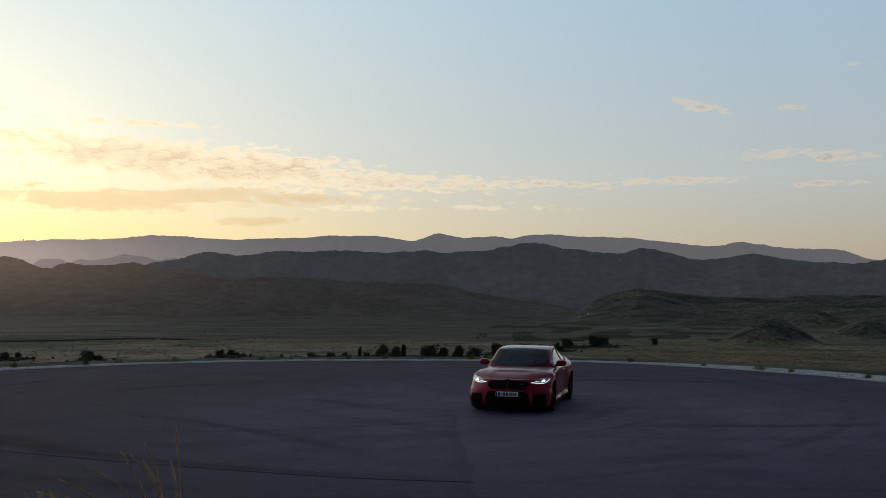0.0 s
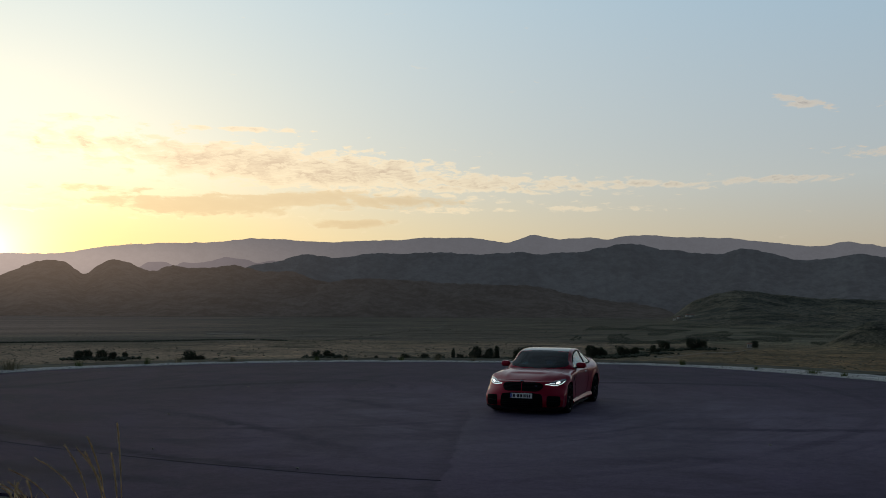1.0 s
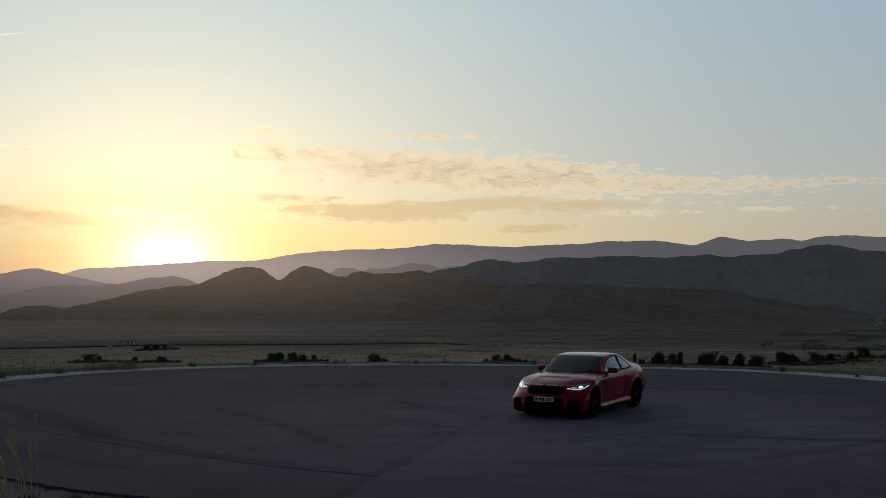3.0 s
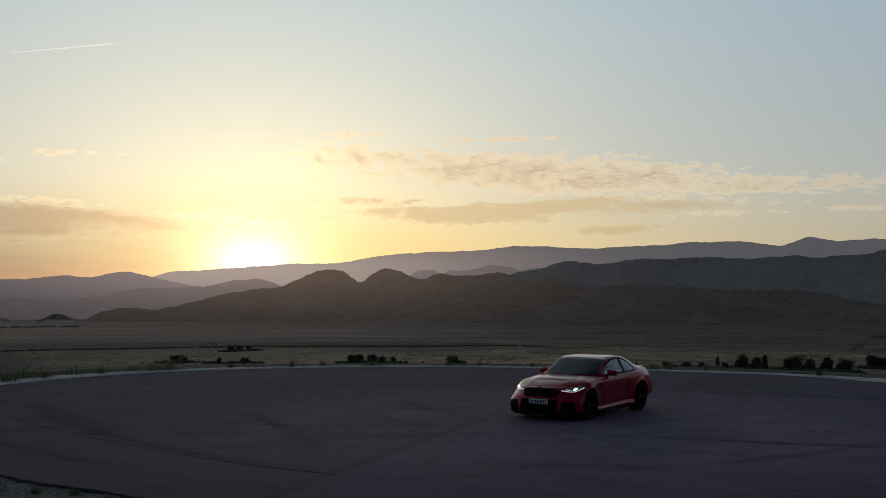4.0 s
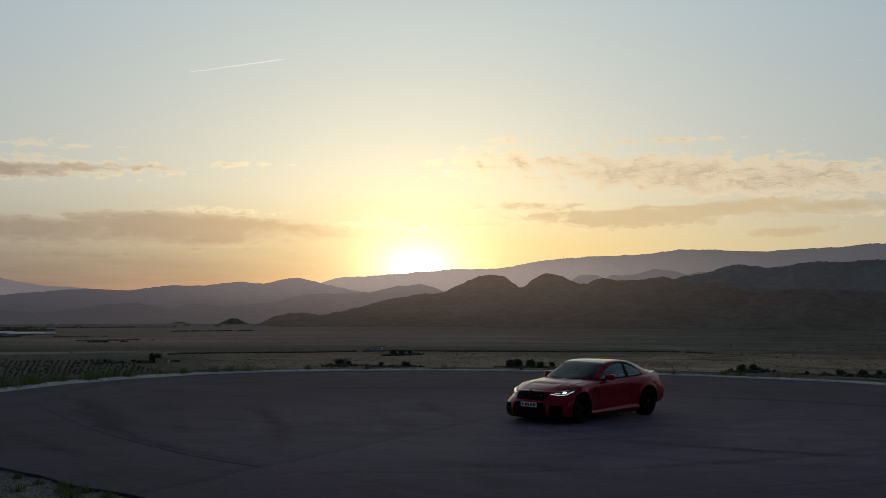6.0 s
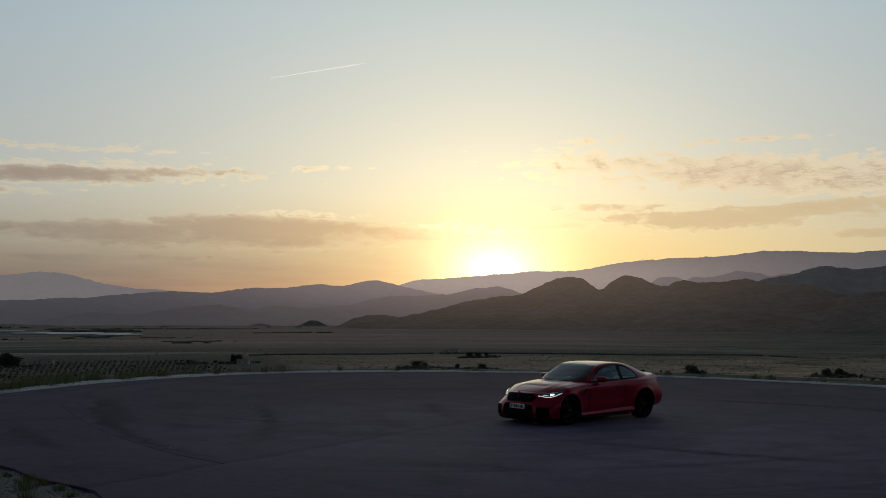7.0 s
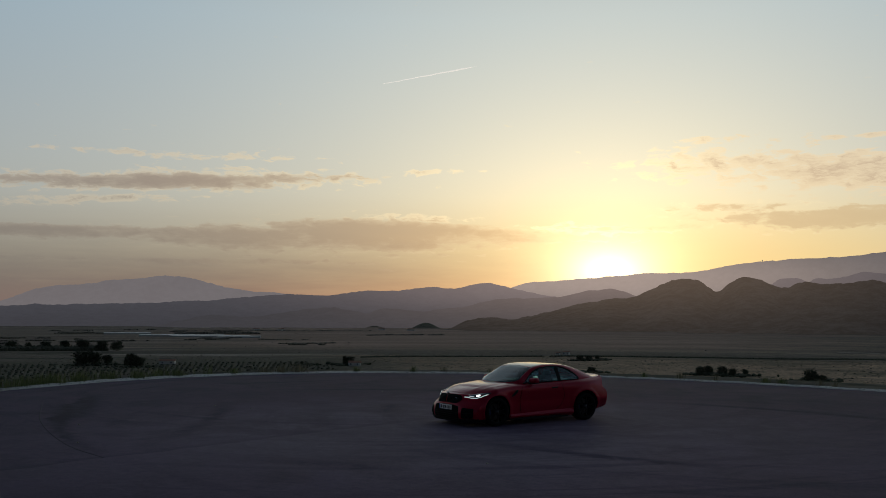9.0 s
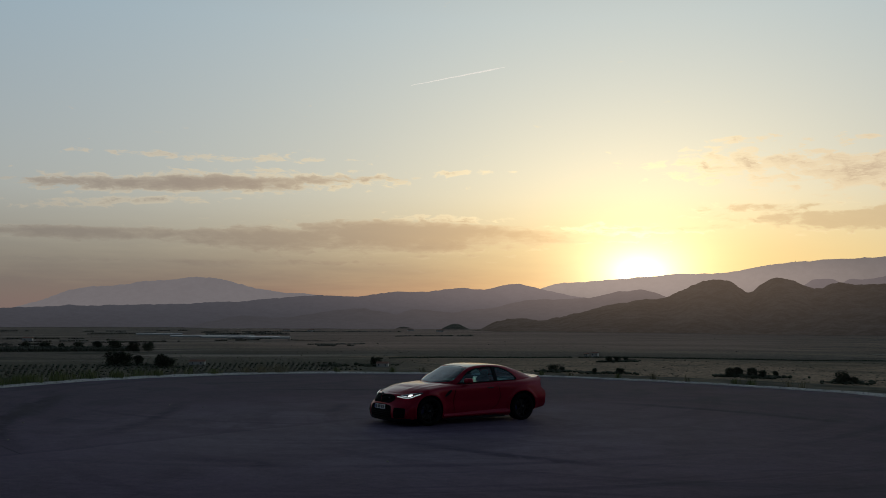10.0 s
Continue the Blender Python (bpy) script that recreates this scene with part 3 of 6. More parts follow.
RIGHT_HILLS = [(-9, -60), (-8.1, -53), (-6.8, -15), (-4.9, 15), (-3, 21), (-1.1, 13), (1.4, 4), (4.4, 5), (7.3, 10), (9.2, 6), (14, 12), (22, 0), (30, -60)]
# single hills: azimuth, distance, height over the plain, half width along azimuth in metres, half depth
KNOLLS = [(3.45, 1230, 29, 44, 60), (5.65, 2000, 33, 52, 80), (8.2, 1430, 24, 46, 65), (2.0, 2200, 26, 90, 120), (-3.4, 2050, 17, 80, 110),
          (-57.6, 3300, 24, 45, 90), (-60.6, 3500, 10, 40, 80), (0.2, 1900, 14, 70, 90), (12, 1500, 30, 90, 140)]


def land_height(azs, r):
    """Heights along one ring of radius r."""
    edge = pad_radius(azs) + 2.6
    drop = ss(r - edge, 0.0, 150.0)
    h = PLAIN * drop - 0.12
    for crest, rc, front, back, low in ((RIGHT_HILLS, 2600, 620, 500, -60),):
        top = np.where((azs > crest[0][0]) & (azs < crest[-1][0]), ease(crest, azs), low) - PLAIN
        u = (rc - r) / front if r < rc else (r - rc) / back
        shape = np.clip(1 - abs(u), 0, 1) ** 1.25
        h = np.maximum(h, PLAIN + np.maximum(top, 0) * shape)
    for a, d, up, wide, deep in KNOLLS:
        q = ((azs - a) * 0.01745 * r / wide) ** 2 + ((r - d) / deep) ** 2
        h = np.maximum(h, PLAIN - 6 + (up + 6) * np.exp(-0.9 * q))
    return h


def swell(x, y, z):
    """Roughness of the open land, stronger on the hills."""
    rough = min(1.0, max(0.0, z - PLAIN) / 40.0)
    s_ = 1.6 * noise.noise((x / 170, y / 170, 0.0))
    if rough > 0.02:
        g = noise.ridged_multi_fractal((x / 330, y / 330, 1.3), 0.9, 2.1, 6, 1.0, 2.0)
        s_ += rough * 13.0 * (g - 1.1) + rough * 4.0 * noise.noise((x / 45, y / 45, 5.0))
    return s_


def build_land():
    fine = np.arange(-98, 26, 0.14)
    coarse = np.arange(26, 262, 3.0)
    azs = np.concatenate([fine, coarse])
    rings = np.concatenate([[0.01], np.linspace(6, 30, 13), np.geomspace(33, 600, 26), np.linspace(630, 2700, 120), np.linspace(2740, 4950, 40)])
    verts = []
    sa, ca = np.sin(np.radians(azs)), np.cos(np.radians(azs))
    for r in rings:
        h = land_height(azs, r)
        if r < 28:
            h = np.minimum(h, -0.06)
        for x, y, z in zip(sa * r, ca * r, h):
            z = float(z)
            if r > 300:
                z += swell(x, y, z)
            elif r > 32:
                z += 1.5 * min(1, (r - 30) / 60) * noise.noise((x / 25, y / 25, 0.0))
            verts.append((float(x), float(y), z))
    n = len(azs)
    faces = []
    for i in range(len(rings) - 1):
        for j in range(n):
            k = (j + 1) % n
            faces.append((i * n + j, i * n + k, (i + 1) * n + k, (i + 1) * n + j)[::-1])
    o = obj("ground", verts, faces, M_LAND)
    return tagged(o, "dry scrub valley and low dark hills below the pad", "ground", kind="structure")


build_land()


def fuzz(a, u, seed):
    """Small knobs and side gullies, running downhill."""
    w = a + 0.25 * noise.noise((a * 1.3, u * 3.0, seed + 3))
    if u == 0:
        # uneven tops: long swells, knobs here and there
        k = 0.55 + 0.9 * abs(noise.noise((a * 0.45, seed, 6.0)))
        return k * (1.3 * noise.noise((a * 0.75, seed, 1.0)) + 0.9 * noise.noise((a * 1.9, seed, 2.0)) + 0.5 * noise.noise((a * 4.3, seed, 3.0)) + 0.28 * noise.noise((a * 9.1, seed, 4.0)))
    return (0.8 * noise.noise((w * 1.5, u * 1.6, seed)) + 0.6 * noise.noise((w * 3.2, u * 3.0, seed + 1))
            + 0.42 * noise.noise((w * 6.5, u * 6.0, seed + 2)))


def build_range(name, crest, dist, mat, label, amp, seed, foot=-70, deep=420, rows=16, bend=0.85, jag=0.5):
    """A far range: a crest line with spurs running down to the plain."""
    azs = np.arange(crest[0][0], crest[-1][0], 0.075)
    top = ease(crest, azs)
    verts, faces = [], []
    n = len(azs)
    for i in range(rows + 3):
        u = i / rows
        for a, t in zip(azs, top):
            r = dist - deep * u if u <= 1 else dist
            spur = noise.ridged_multi_fractal((a * 0.32 + seed + 0.35 * noise.noise((a * 0.3, u * 2.0, seed)), u * 0.5, seed), 0.9, 2.1, 3, 1.0, 2.0) - 1.0
            if u <= 1:
                z = t + (foot - t) * u**bend + amp * spur * (0.2 + 3.0 * u * (1 - u)) + fuzz(a, u, seed) * ((1.25 - 0.75 * min(1.0, 5 * u)) * amp * 0.31 + 1.3 * max(0.0, 1 - 8 * u) * jag)
            else:
                r = dist + 250 * (i - rows)
                z = min(t * 0.9, t - 20) - 60 * (i - rows)
            # the crest comes first, its back last
            verts.append((math.sin(radians(a)) * r, math.cos(radians(a)) * r, float(z)))
    order = list(range(rows, -1, -1)) + list(range(rows + 1, rows + 3))
    for q in range(len(order) - 1):
        i, k = order[q], order[q + 1]
        for j in range(n - 1):
            faces.append((i * n + j, i * n + j + 1, k * n + j + 1, k * n + j))
    o = obj(name, verts, faces, mat)
    return tagged(o, label, "mountains", kind="structure")


MID = [(-38, -40), (-34, 60), (-31.8, 136), (-30.9, 146), (-28.7, 185), (-27.1, 173), (-25.2, 189), (-22.6, 193), (-20.7, 197), (-18.7, 189), (-16.7, 199),
       (-14.7, 192), (-12.7, 202), (-11.4, 219), (-10.1, 233), (-9.1, 224), (-8.1, 209), (-6.5, 195), (-4.9, 190), (-3.9, 208), (-2.3, 189),
       (-1.1, 165), (0.8, 167), (2.3, 184), (3.5, 168), (5, 153), (6.7, 145), (8.1, 144), (9.2, 154), (14, 170), (22, 120)]
LOW_LEFT = [(-74, -60), (-72.7, -45), (-71.4, -22), (-69.8, -6), (-67.6, -10), (-65.7, 6), (-64.4, 20), (-63.4, 25), (-61.7, 12), (-61.1, 3), (-60.4, 19),
            (-57.8, 13), (-55.5, 32), (-53.5, 60), (-51.5, 67), (-49.6, 74), (-48.6, 90), (-47.6, 101), (-47, 106), (-46.1, 90), (-44.8, 56), (-43, 0)]
FAR = [(-54.5, 60), (-52.7, 125), (-51.8, 146), (-50.2, 158), (-47.9, 169), (-45.3, 189), (-42, 199), (-39.7, 231), (-37.3, 247), (-35, 254), (-33.7, 260),
       (-32.4, 276), (-30.9, 277), (-27.8, 266), (-26.2, 270), (-23.9, 278), (-21.3, 289), (-19.3, 290), (-18, 281), (-17, 270), (-15.7, 300),
       (-14.1, 285), (-12.1, 290), (-11.1, 283), (-10.3, 296), (-9.1, 298), (-6.5, 287), (-4.6, 283), (-2.3, 261), (0.1, 241), (1.7, 258), (3.5, 233),
       (5, 226), (7.3, 209), (8.2, 179), (12, 190), (20, 120)]
FAR_LEFT = [(-100, 40), (-88, 20), (-82.6, 25), (-79, 36), (-75.4, 41), (-72.4, 50), (-69.2, 64), (-65.7, 86), (-63.1, 85), (-61.1, 104), (-59.4, 104),
            (-57.4, 123), (-56.1, 115), (-54.1, 142), (-52.8, 124), (-51.5, 101), (-49.9, 75), (-47, 20)]
PALE = [(-90, -40), (-82.1, 27), (-81, 53), (-79.3, 107), (-76.9, 136), (-73.9, 166), (-72.4, 178), (-70.8, 166), (-69.2, 129), (-66.3, 103), (-63.7, 77), (-58, 0)]
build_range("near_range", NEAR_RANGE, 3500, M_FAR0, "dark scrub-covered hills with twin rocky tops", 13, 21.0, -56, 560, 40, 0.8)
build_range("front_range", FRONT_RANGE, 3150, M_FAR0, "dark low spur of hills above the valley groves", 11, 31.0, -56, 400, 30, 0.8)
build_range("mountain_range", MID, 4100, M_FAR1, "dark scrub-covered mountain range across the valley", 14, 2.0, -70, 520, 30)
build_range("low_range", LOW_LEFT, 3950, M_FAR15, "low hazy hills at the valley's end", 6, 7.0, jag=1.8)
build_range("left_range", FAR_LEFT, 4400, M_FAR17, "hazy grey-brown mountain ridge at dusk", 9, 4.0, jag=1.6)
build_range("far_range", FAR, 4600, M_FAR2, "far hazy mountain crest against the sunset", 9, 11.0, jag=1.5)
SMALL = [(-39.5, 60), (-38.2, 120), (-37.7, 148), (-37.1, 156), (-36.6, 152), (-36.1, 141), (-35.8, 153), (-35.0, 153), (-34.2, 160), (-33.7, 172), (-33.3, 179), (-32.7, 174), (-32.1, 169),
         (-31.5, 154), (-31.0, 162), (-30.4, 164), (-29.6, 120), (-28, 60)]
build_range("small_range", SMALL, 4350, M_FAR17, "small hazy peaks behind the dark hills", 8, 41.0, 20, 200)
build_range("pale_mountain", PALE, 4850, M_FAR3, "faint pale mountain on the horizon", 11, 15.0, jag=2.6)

# ---- the asphalt pad ----
def ring_sheet(name, radii, mat, height, steps=360, smooth=True):
    """A sheet between functions of azimuth: radii(a) gives the distances."""
    verts, faces = [], []
    k = len(radii(0.0))
    for i in range(steps):
        a = -180 + 360 * i / steps
        for r in radii(a):
            x, y = math.sin(radians(a)) * r, math.cos(radians(a)) * r
            verts.append((x, y, height(x, y, r, a)))
    for i in range(steps):
        j = (i + 1) % steps
        for q in range(k - 1):
            faces.append((i * k + q, i * k + q + 1, j * k + q + 1, j * k + q))
    return obj(name, verts, faces, mat, None, smooth)


def wobble(a, f=1.0):
    return 0.16 * noise.noise((math.sin(radians(a)) * 9 * f, math.cos(radians(a)) * 9 * f, 2.0)) + 0.06 * noise.noise((math.sin(radians(a)) * 60, math.cos(radians(a)) * 60, 4.0))


def pad_edge(a):
    return float(pad_radius(a)) + wobble(a)


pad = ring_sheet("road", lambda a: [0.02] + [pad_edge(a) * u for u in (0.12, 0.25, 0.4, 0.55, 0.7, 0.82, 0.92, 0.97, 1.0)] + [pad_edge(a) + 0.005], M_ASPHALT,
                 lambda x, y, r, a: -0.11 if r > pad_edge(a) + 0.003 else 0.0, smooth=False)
tagged(pad, "worn grey asphalt turning circle with tyre marks", "asphalt", kind="structure")


VERGE_W = [(-180, 1.1), (-120, 0.9), (-95, 1.3), (-75, 1.2), (-55, 0.8), (-40, 0.7), (-10, 0.7), (3, 1.0), (15, 1.7), (30, 2.1), (50, 2.1), (90, 1.5), (180, 1.1)]


def verge_height(x, y, r, a):
    d = r - pad_edge(a)
    near = float(ss(abs(a), 125, 145))      # on the road side the gravel lies below the asphalt's edge
    if d < 0:
        return -0.10
    wide = float(ease(VERGE_W, a))
    z = 0.012 + 0.03 * math.sin(min(1, d / wide) * math.pi) + 0.022 * noise.noise((x * 2.3, y * 2.3, 0)) - 0.5 * max(0.0, d - wide - 0.3 * noise.noise((x * 0.7, y * 0.7, 3)))
    low = -0.045 - 0.25 * max(0.0, d - 3.5) + 0.03 * noise.noise((x * 1.7, y * 1.7, 0)) + 0.012 * noise.noise((x * 9, y * 9, 0)) - 0.04 * max(0.0, d - 1.0)
    return z + (low - z) * near


verge = ring_sheet("verge", lambda a: [pad_edge(a) + d for d in (-0.05, 0.015, 0.10, 0.22, 0.38, 0.55, 0.75, 0.95, 1.15, 1.4, 1.8, 2.4, 3.2, 4.2, 5.5, 7.0, 9.0, 12.0)], M_GRAVEL, verge_height, 900)
tagged(verge, "pale gravel verge round the asphalt edge", "verge", kind="structure")


def ribbon(name, line, width, mat, label, lift=0.006, crown=0.012):
    """A narrow raised seam along a smooth line on the pad."""
    pts = chain2(line, 120)
    rows = []
    bm = bmesh.new()
    for i, p in enumerate(pts):
        d = Vector(pts[min(i + 1, len(pts) - 1)]) - Vector(pts[max(i - 1, 0)])
        d.normalize()
        w = width * (0.7 + 0.6 * noise.noise((p[0] * 1.5, p[1] * 1.5, 0)) ** 2) * min(1, 6 * min(i, len(pts) - 1 - i) / len(pts) + 0.1)
        nx, ny = -d.y, d.x
        rows.append([bm.verts.new((p[0] + nx * w * k, p[1] + ny * w * k, lift + crown * c)) for k, c in ((-0.5, -0.8), (-0.2, 0.7), (0.15, 1.0), (0.5, -0.8))])
    for a, b in zip(rows, rows[1:]):
        for k in range(3):
            bm.faces.new((a[k], a[k + 1], b[k + 1], b[k]))
    bmesh.ops.recalc_face_normals(bm, faces=bm.faces)
    o = part(name, bm, mat, pad, label, smooth=True)
    return o


def chain2(points, n):
    pts = np.array(points, float)
    t = np.concatenate([[0], np.cumsum(np.linalg.norm(np.diff(pts, axis=0), axis=1))])
    u = np.linspace(0, t[-1], n)
    return [(float(a), float(b)) for a, b in zip(ease(list(zip(t, pts[:, 0])), u), ease(list(zip(t, pts[:, 1])), u))]


ribbon("tar_joint", [(-11.5, -9.0), (-8.8, -9.6), (-6.4, -10.1), (-4.3, -10.4), (-2.1, -10.6), (-0.4, -10.65), (1.2, -10.5)], 0.036, M_TAR, "dark tar joint in the asphalt", 0.004, 0.006)

# ---- plants and far buildings ----
def at_land(az_, r):
    x, y = math.sin(radians(az_)) * r, math.cos(radians(az_)) * r
    z = float(land_height(np.array([az_]), r)[0])
    return Vector((x, y, z + swell(x, y, z)))


rng = random.Random(7)


def rod(bm, a, b, r, seg=10):
    a, b = Vector(a), Vector(b)
    d = b - a
    m = Matrix.Translation((a + b) / 2) @ d.to_track_quat("Z", "Y").to_matrix().to_4x4()
    bmesh.ops.create_cone(bm, cap_ends=True, segments=seg, radius1=r, radius2=r, depth=d.length, matrix=m)


def clump(bm, c, sx, sy, sz, rnd, sub=1):
    """A lumpy tuft of foliage."""
    r = bmesh.ops.create_icosphere(bm, subdivisions=sub, radius=1.0)
    for v in r["verts"]:
        k = 0.7 + 0.6 * rnd.random()
        v.co = Vector((v.co.x * sx * k, v.co.y * sy * k, v.co.z * sz * k)) + Vector(c)


def leaf_crown(bm, shapes, leaves, size, rnd):
    """Small leaf sprays spread through ellipsoids (centre, radii)."""
    total = sum(a[1][0] * a[1][1] * a[1][2] for a in shapes)
    for c, rad in shapes:
        n = int(leaves * rad[0] * rad[1] * rad[2] / total)
        for _ in range(n):
            while True:
                q = Vector((rnd.uniform(-1, 1), rnd.uniform(-1, 1), rnd.uniform(-1, 1)))
                if 0.25 < q.length < 1.0:
                    break
            q = Vector((q.x * rad[0], q.y * rad[1], q.z * rad[2])) * (0.85 + 0.35 * rnd.random()) + Vector(c)
            a = Vector((rnd.gauss(0, 1), rnd.gauss(0, 1), rnd.gauss(0, 0.7))).normalized()
            b = a.orthogonal().normalized()
            c2 = a.cross(b)
            s_ = size * rnd.uniform(0.6, 1.5)
            vs = [bm.verts.new(q + b * s_ * x + c2 * s_ * y * 0.7 + a * z * s_) for x, y, z in ((-1, -0.3, 0), (0, -1, 0.3), (1, 0.1, 0), (0.2, 1, 0.25))]
            bm.faces.new(vs)


def make_tree(seed, tall, wide, label, slim=False):
    rnd = random.Random(seed)
    tree = tagged(new("tree"), label, "tree", "trees on the valley floor")
    bm = bmesh.new()
    h = tall * 0.45
    bmesh.ops.create_cone(bm, cap_ends=True, segments=8, radius1=tall * 0.035, radius2=tall * 0.02, depth=h + 1.5, matrix=Matrix.Translation((0, 0, h / 2 - 0.75)))
    for k in range(5):
        a = rnd.uniform(0, 6.28)
        rod(bm, (0, 0, h * rnd.uniform(0.5, 0.95)), (math.cos(a) * wide * 0.3, math.sin(a) * wide * 0.3, tall * rnd.uniform(0.55, 0.8)), tall * 0.010, 6)
    part("trunk", bm, M_BARK, tree, "brown trunk with limbs")
    shapes = []
    for k in range(7):
        a = rnd.uniform(0, 6.28)
        d = wide * (0.06 if slim else rnd.uniform(0.1, 0.33))
        z = tall * rnd.uniform(0.08, 0.72)
        shapes.append(((math.cos(a) * d, math.sin(a) * d, z), (wide * rnd.uniform(0.14, 0.30), wide * rnd.uniform(0.14, 0.30), tall * rnd.uniform(0.10, 0.24))))
    shapes.append(((0, 0, tall * 0.40), (wide * 0.38, wide * 0.38, tall * 0.42)))
    bm = bmesh.new()
    leaf_crown(bm, shapes, 900, tall * 0.045, rnd)
    part("crown", bm, M_LEAF, tree, "dark uneven crown")
    return tree


ROUND = [make_tree(k, 9.0, w, "dark round broadleaf tree in dry pasture") for k, w in ((1, 8.5), (2, 7.0), (3, 10.5))]
SLIM = make_tree(9, 10.0, 4.0, "dark slender tree beside scrub", True)
# azimuth, distance, height, kind
TREES = [(-39.9, 850, 8, 0), (-39.2, 870, 6.5, 1), (-35.7, 815, 11, 0), (-35.1, 820, 6, 2), (-28.4, 850, 7.5, 2), (-27.8, 856, 8, 0), (-27.5, 850, 5.5, 1), (-24.9, 815, 5, 1),
         (-23.2, 820, 6.5, 0), (-22.0, 822, 6, 2), (-21.2, 818, 6.5, 1), (-20.3, 820, 9, 3), (-18.9, 820, 10.5, 0), (-18.2, 824, 9, 1), (-17.7, 818, 11, 3), (-16.1, 822, 10, 2),
         (-15.3, 821, 9, 0), (-14.4, 825, 10, 1), (-13.4, 822, 9, 2), (-12.2, 880, 10, 0), (-11.6, 890, 8, 1), (-10.4, 905, 8.5, 2), (-9.6, 930, 7.5, 0), (-8.6, 960, 8, 1),
         (-8.0, 1030, 9, 2), (-6.5, 1050, 11, 0), (-6.1, 1055, 10, 1), (-5.8, 1085, 8, 2), (-3.0, 1140, 9, 0), (-51.8, 905, 8, 2), (-51.3, 912, 6, 0), (-49.4, 880, 6, 1), (-47.9, 880, 6, 2),
         (-48.6, 1090, 7, 2), (-48.1, 1095, 7, 0), (-47.6, 1100, 6, 1), (-62.5, 995, 11, 3), (-62.2, 1000, 10, 0), (-65.0, 1000, 5, 1), (-41.7, 862, 9, 0), (-41.2, 865, 9.5, 1), (-40.5, 860, 9, 2),
         (-77.2, 1040, 13, 0), (-76.6, 1035, 12, 2), (-75.8, 1050, 9, 1), (-74.6, 990, 12, 0), (-74.2, 993, 9, 2), (-78.9, 1480, 11, 0), (-77.9, 1470, 12, 1), (-77.0, 1450, 14, 2), (-76.0, 1440, 12, 0), (-75.2, 1430, 11, 2),
         (-80.6, 1500, 10, 2), (-79.8, 1490, 9, 1), (-81.6, 1510, 10, 0)]
# uneven company beside the trees of the long row
for a, d, tall, k in TREES[:]:
    if -21 < a < -7.5:
        TREES.append((a + rng.choice((-1, 1)) * rng.uniform(0.18, 0.42), d + rng.uniform(-8, 12), tall * rng.uniform(0.5, 0.85), rng.randrange(3)))
kinds = ROUND + [SLIM]
used = set()
for a, d, tall, k in TREES:
    p = at_land(a, d)
    base = kinds[k]
    m = pose(p.x, p.y, p.z - 0.3, 0, 0, rng.uniform(0, 360))
    sc = 1.08 * tall / (10.0 if k == 3 else 9.0)
    if k in used:
        t = copy_thing(base, m)
    else:
        t = base
        used.add(k)
        t.matrix_basis = m
    sc *= 1.3 if a < -70 or -20.6 < a < -5.5 else 1.0
    broad = 0.85 if -20.6 < a < -5.5 else 1.1
    t.scale = (sc * broad * rng.uniform(0.9, 1.2), sc * broad * rng.uniform(0.9, 1.2), sc)


def scatter_shrubs(name, spots, mat, label):
    """Many low bushes as one mesh; spots: place, half width, height."""
    base = bmesh.new()
    bmesh.ops.create_icosphere(base, subdivisions=1, radius=1.0)
    bv = np.array([v.co[:] for v in base.verts])
    bf = [[v.index for v in f.verts] for f in base.faces]
    base.free()
    rnd = np.random.RandomState(3)
    n, nv = len(spots), len(bv)
    place = np.array([p[:] for p, _, _ in spots])
    wide, high = np.array([w for _, w, _ in spots]), np.array([h for _, _, h in spots])
    size = np.stack([wide * (0.8 + 0.5 * rnd.rand(n)), wide * (0.8 + 0.5 * rnd.rand(n)), high * 0.55], 1)
    q = bv[None] * (0.65 + 0.7 * rnd.rand(n, nv, 1)) * size[:, None, :] + place[:, None, :]
    q[:, :, 2] += (high * 0.35)[:, None]
    faces = (np.array(bf)[None] + (np.arange(n) * nv)[:, None, None]).reshape(-1, 3)
    return tagged(obj(name, q.reshape(-1, 3).tolist(), faces.tolist(), mat, smooth=False), label, "shrubs", kind="stuff")


spots = []
for a, d, tall, k in TREES:
    if d < 1120:
        for _ in range(34):
            w = rng.uniform(0.8, 2.4)
            spots.append((at_land(a + rng.gauss(0, 0.55), d + rng.uniform(-12, 14)), w, w * rng.uniform(0.8, 1.5)))
scatter_shrubs("bushes", spots, M_LEAF, "dark low bushes growing round the valley trees")
spots, farther = [], []
for _ in range(46000):
    a = rng.uniform(-88, 12)
    r = 700 * (2600 / 700) ** (rng.random() ** 1.15)
    if noise.noise((a * 0.35, r / 160, 0.0)) + 0.35 * noise.noise((a * 1.7, r / 40, 4.0)) < rng.uniform(-0.45, 0.25):
        continue
    p = at_land(a, r)
    if r > 1250 and rng.random() < (0.93 if -60 < a < -28 else 0.8):
        continue
    w = rng.choice((0.3, 0.35, 0.4, 0.5, 0.6, 1.0)) * (1.0 if r < 1300 else 1.15)
    (spots if r < 1250 else farther).append((p, w, w * rng.uniform(0.5, 1.0)))
scatter_shrubs("scrub", spots, M_SHRUB, "scattered low olive-green scrub on the valley floor")
scatter_shrubs("far_scrub", farther, M_GREY, "grey-green scrub across the far valley floor")
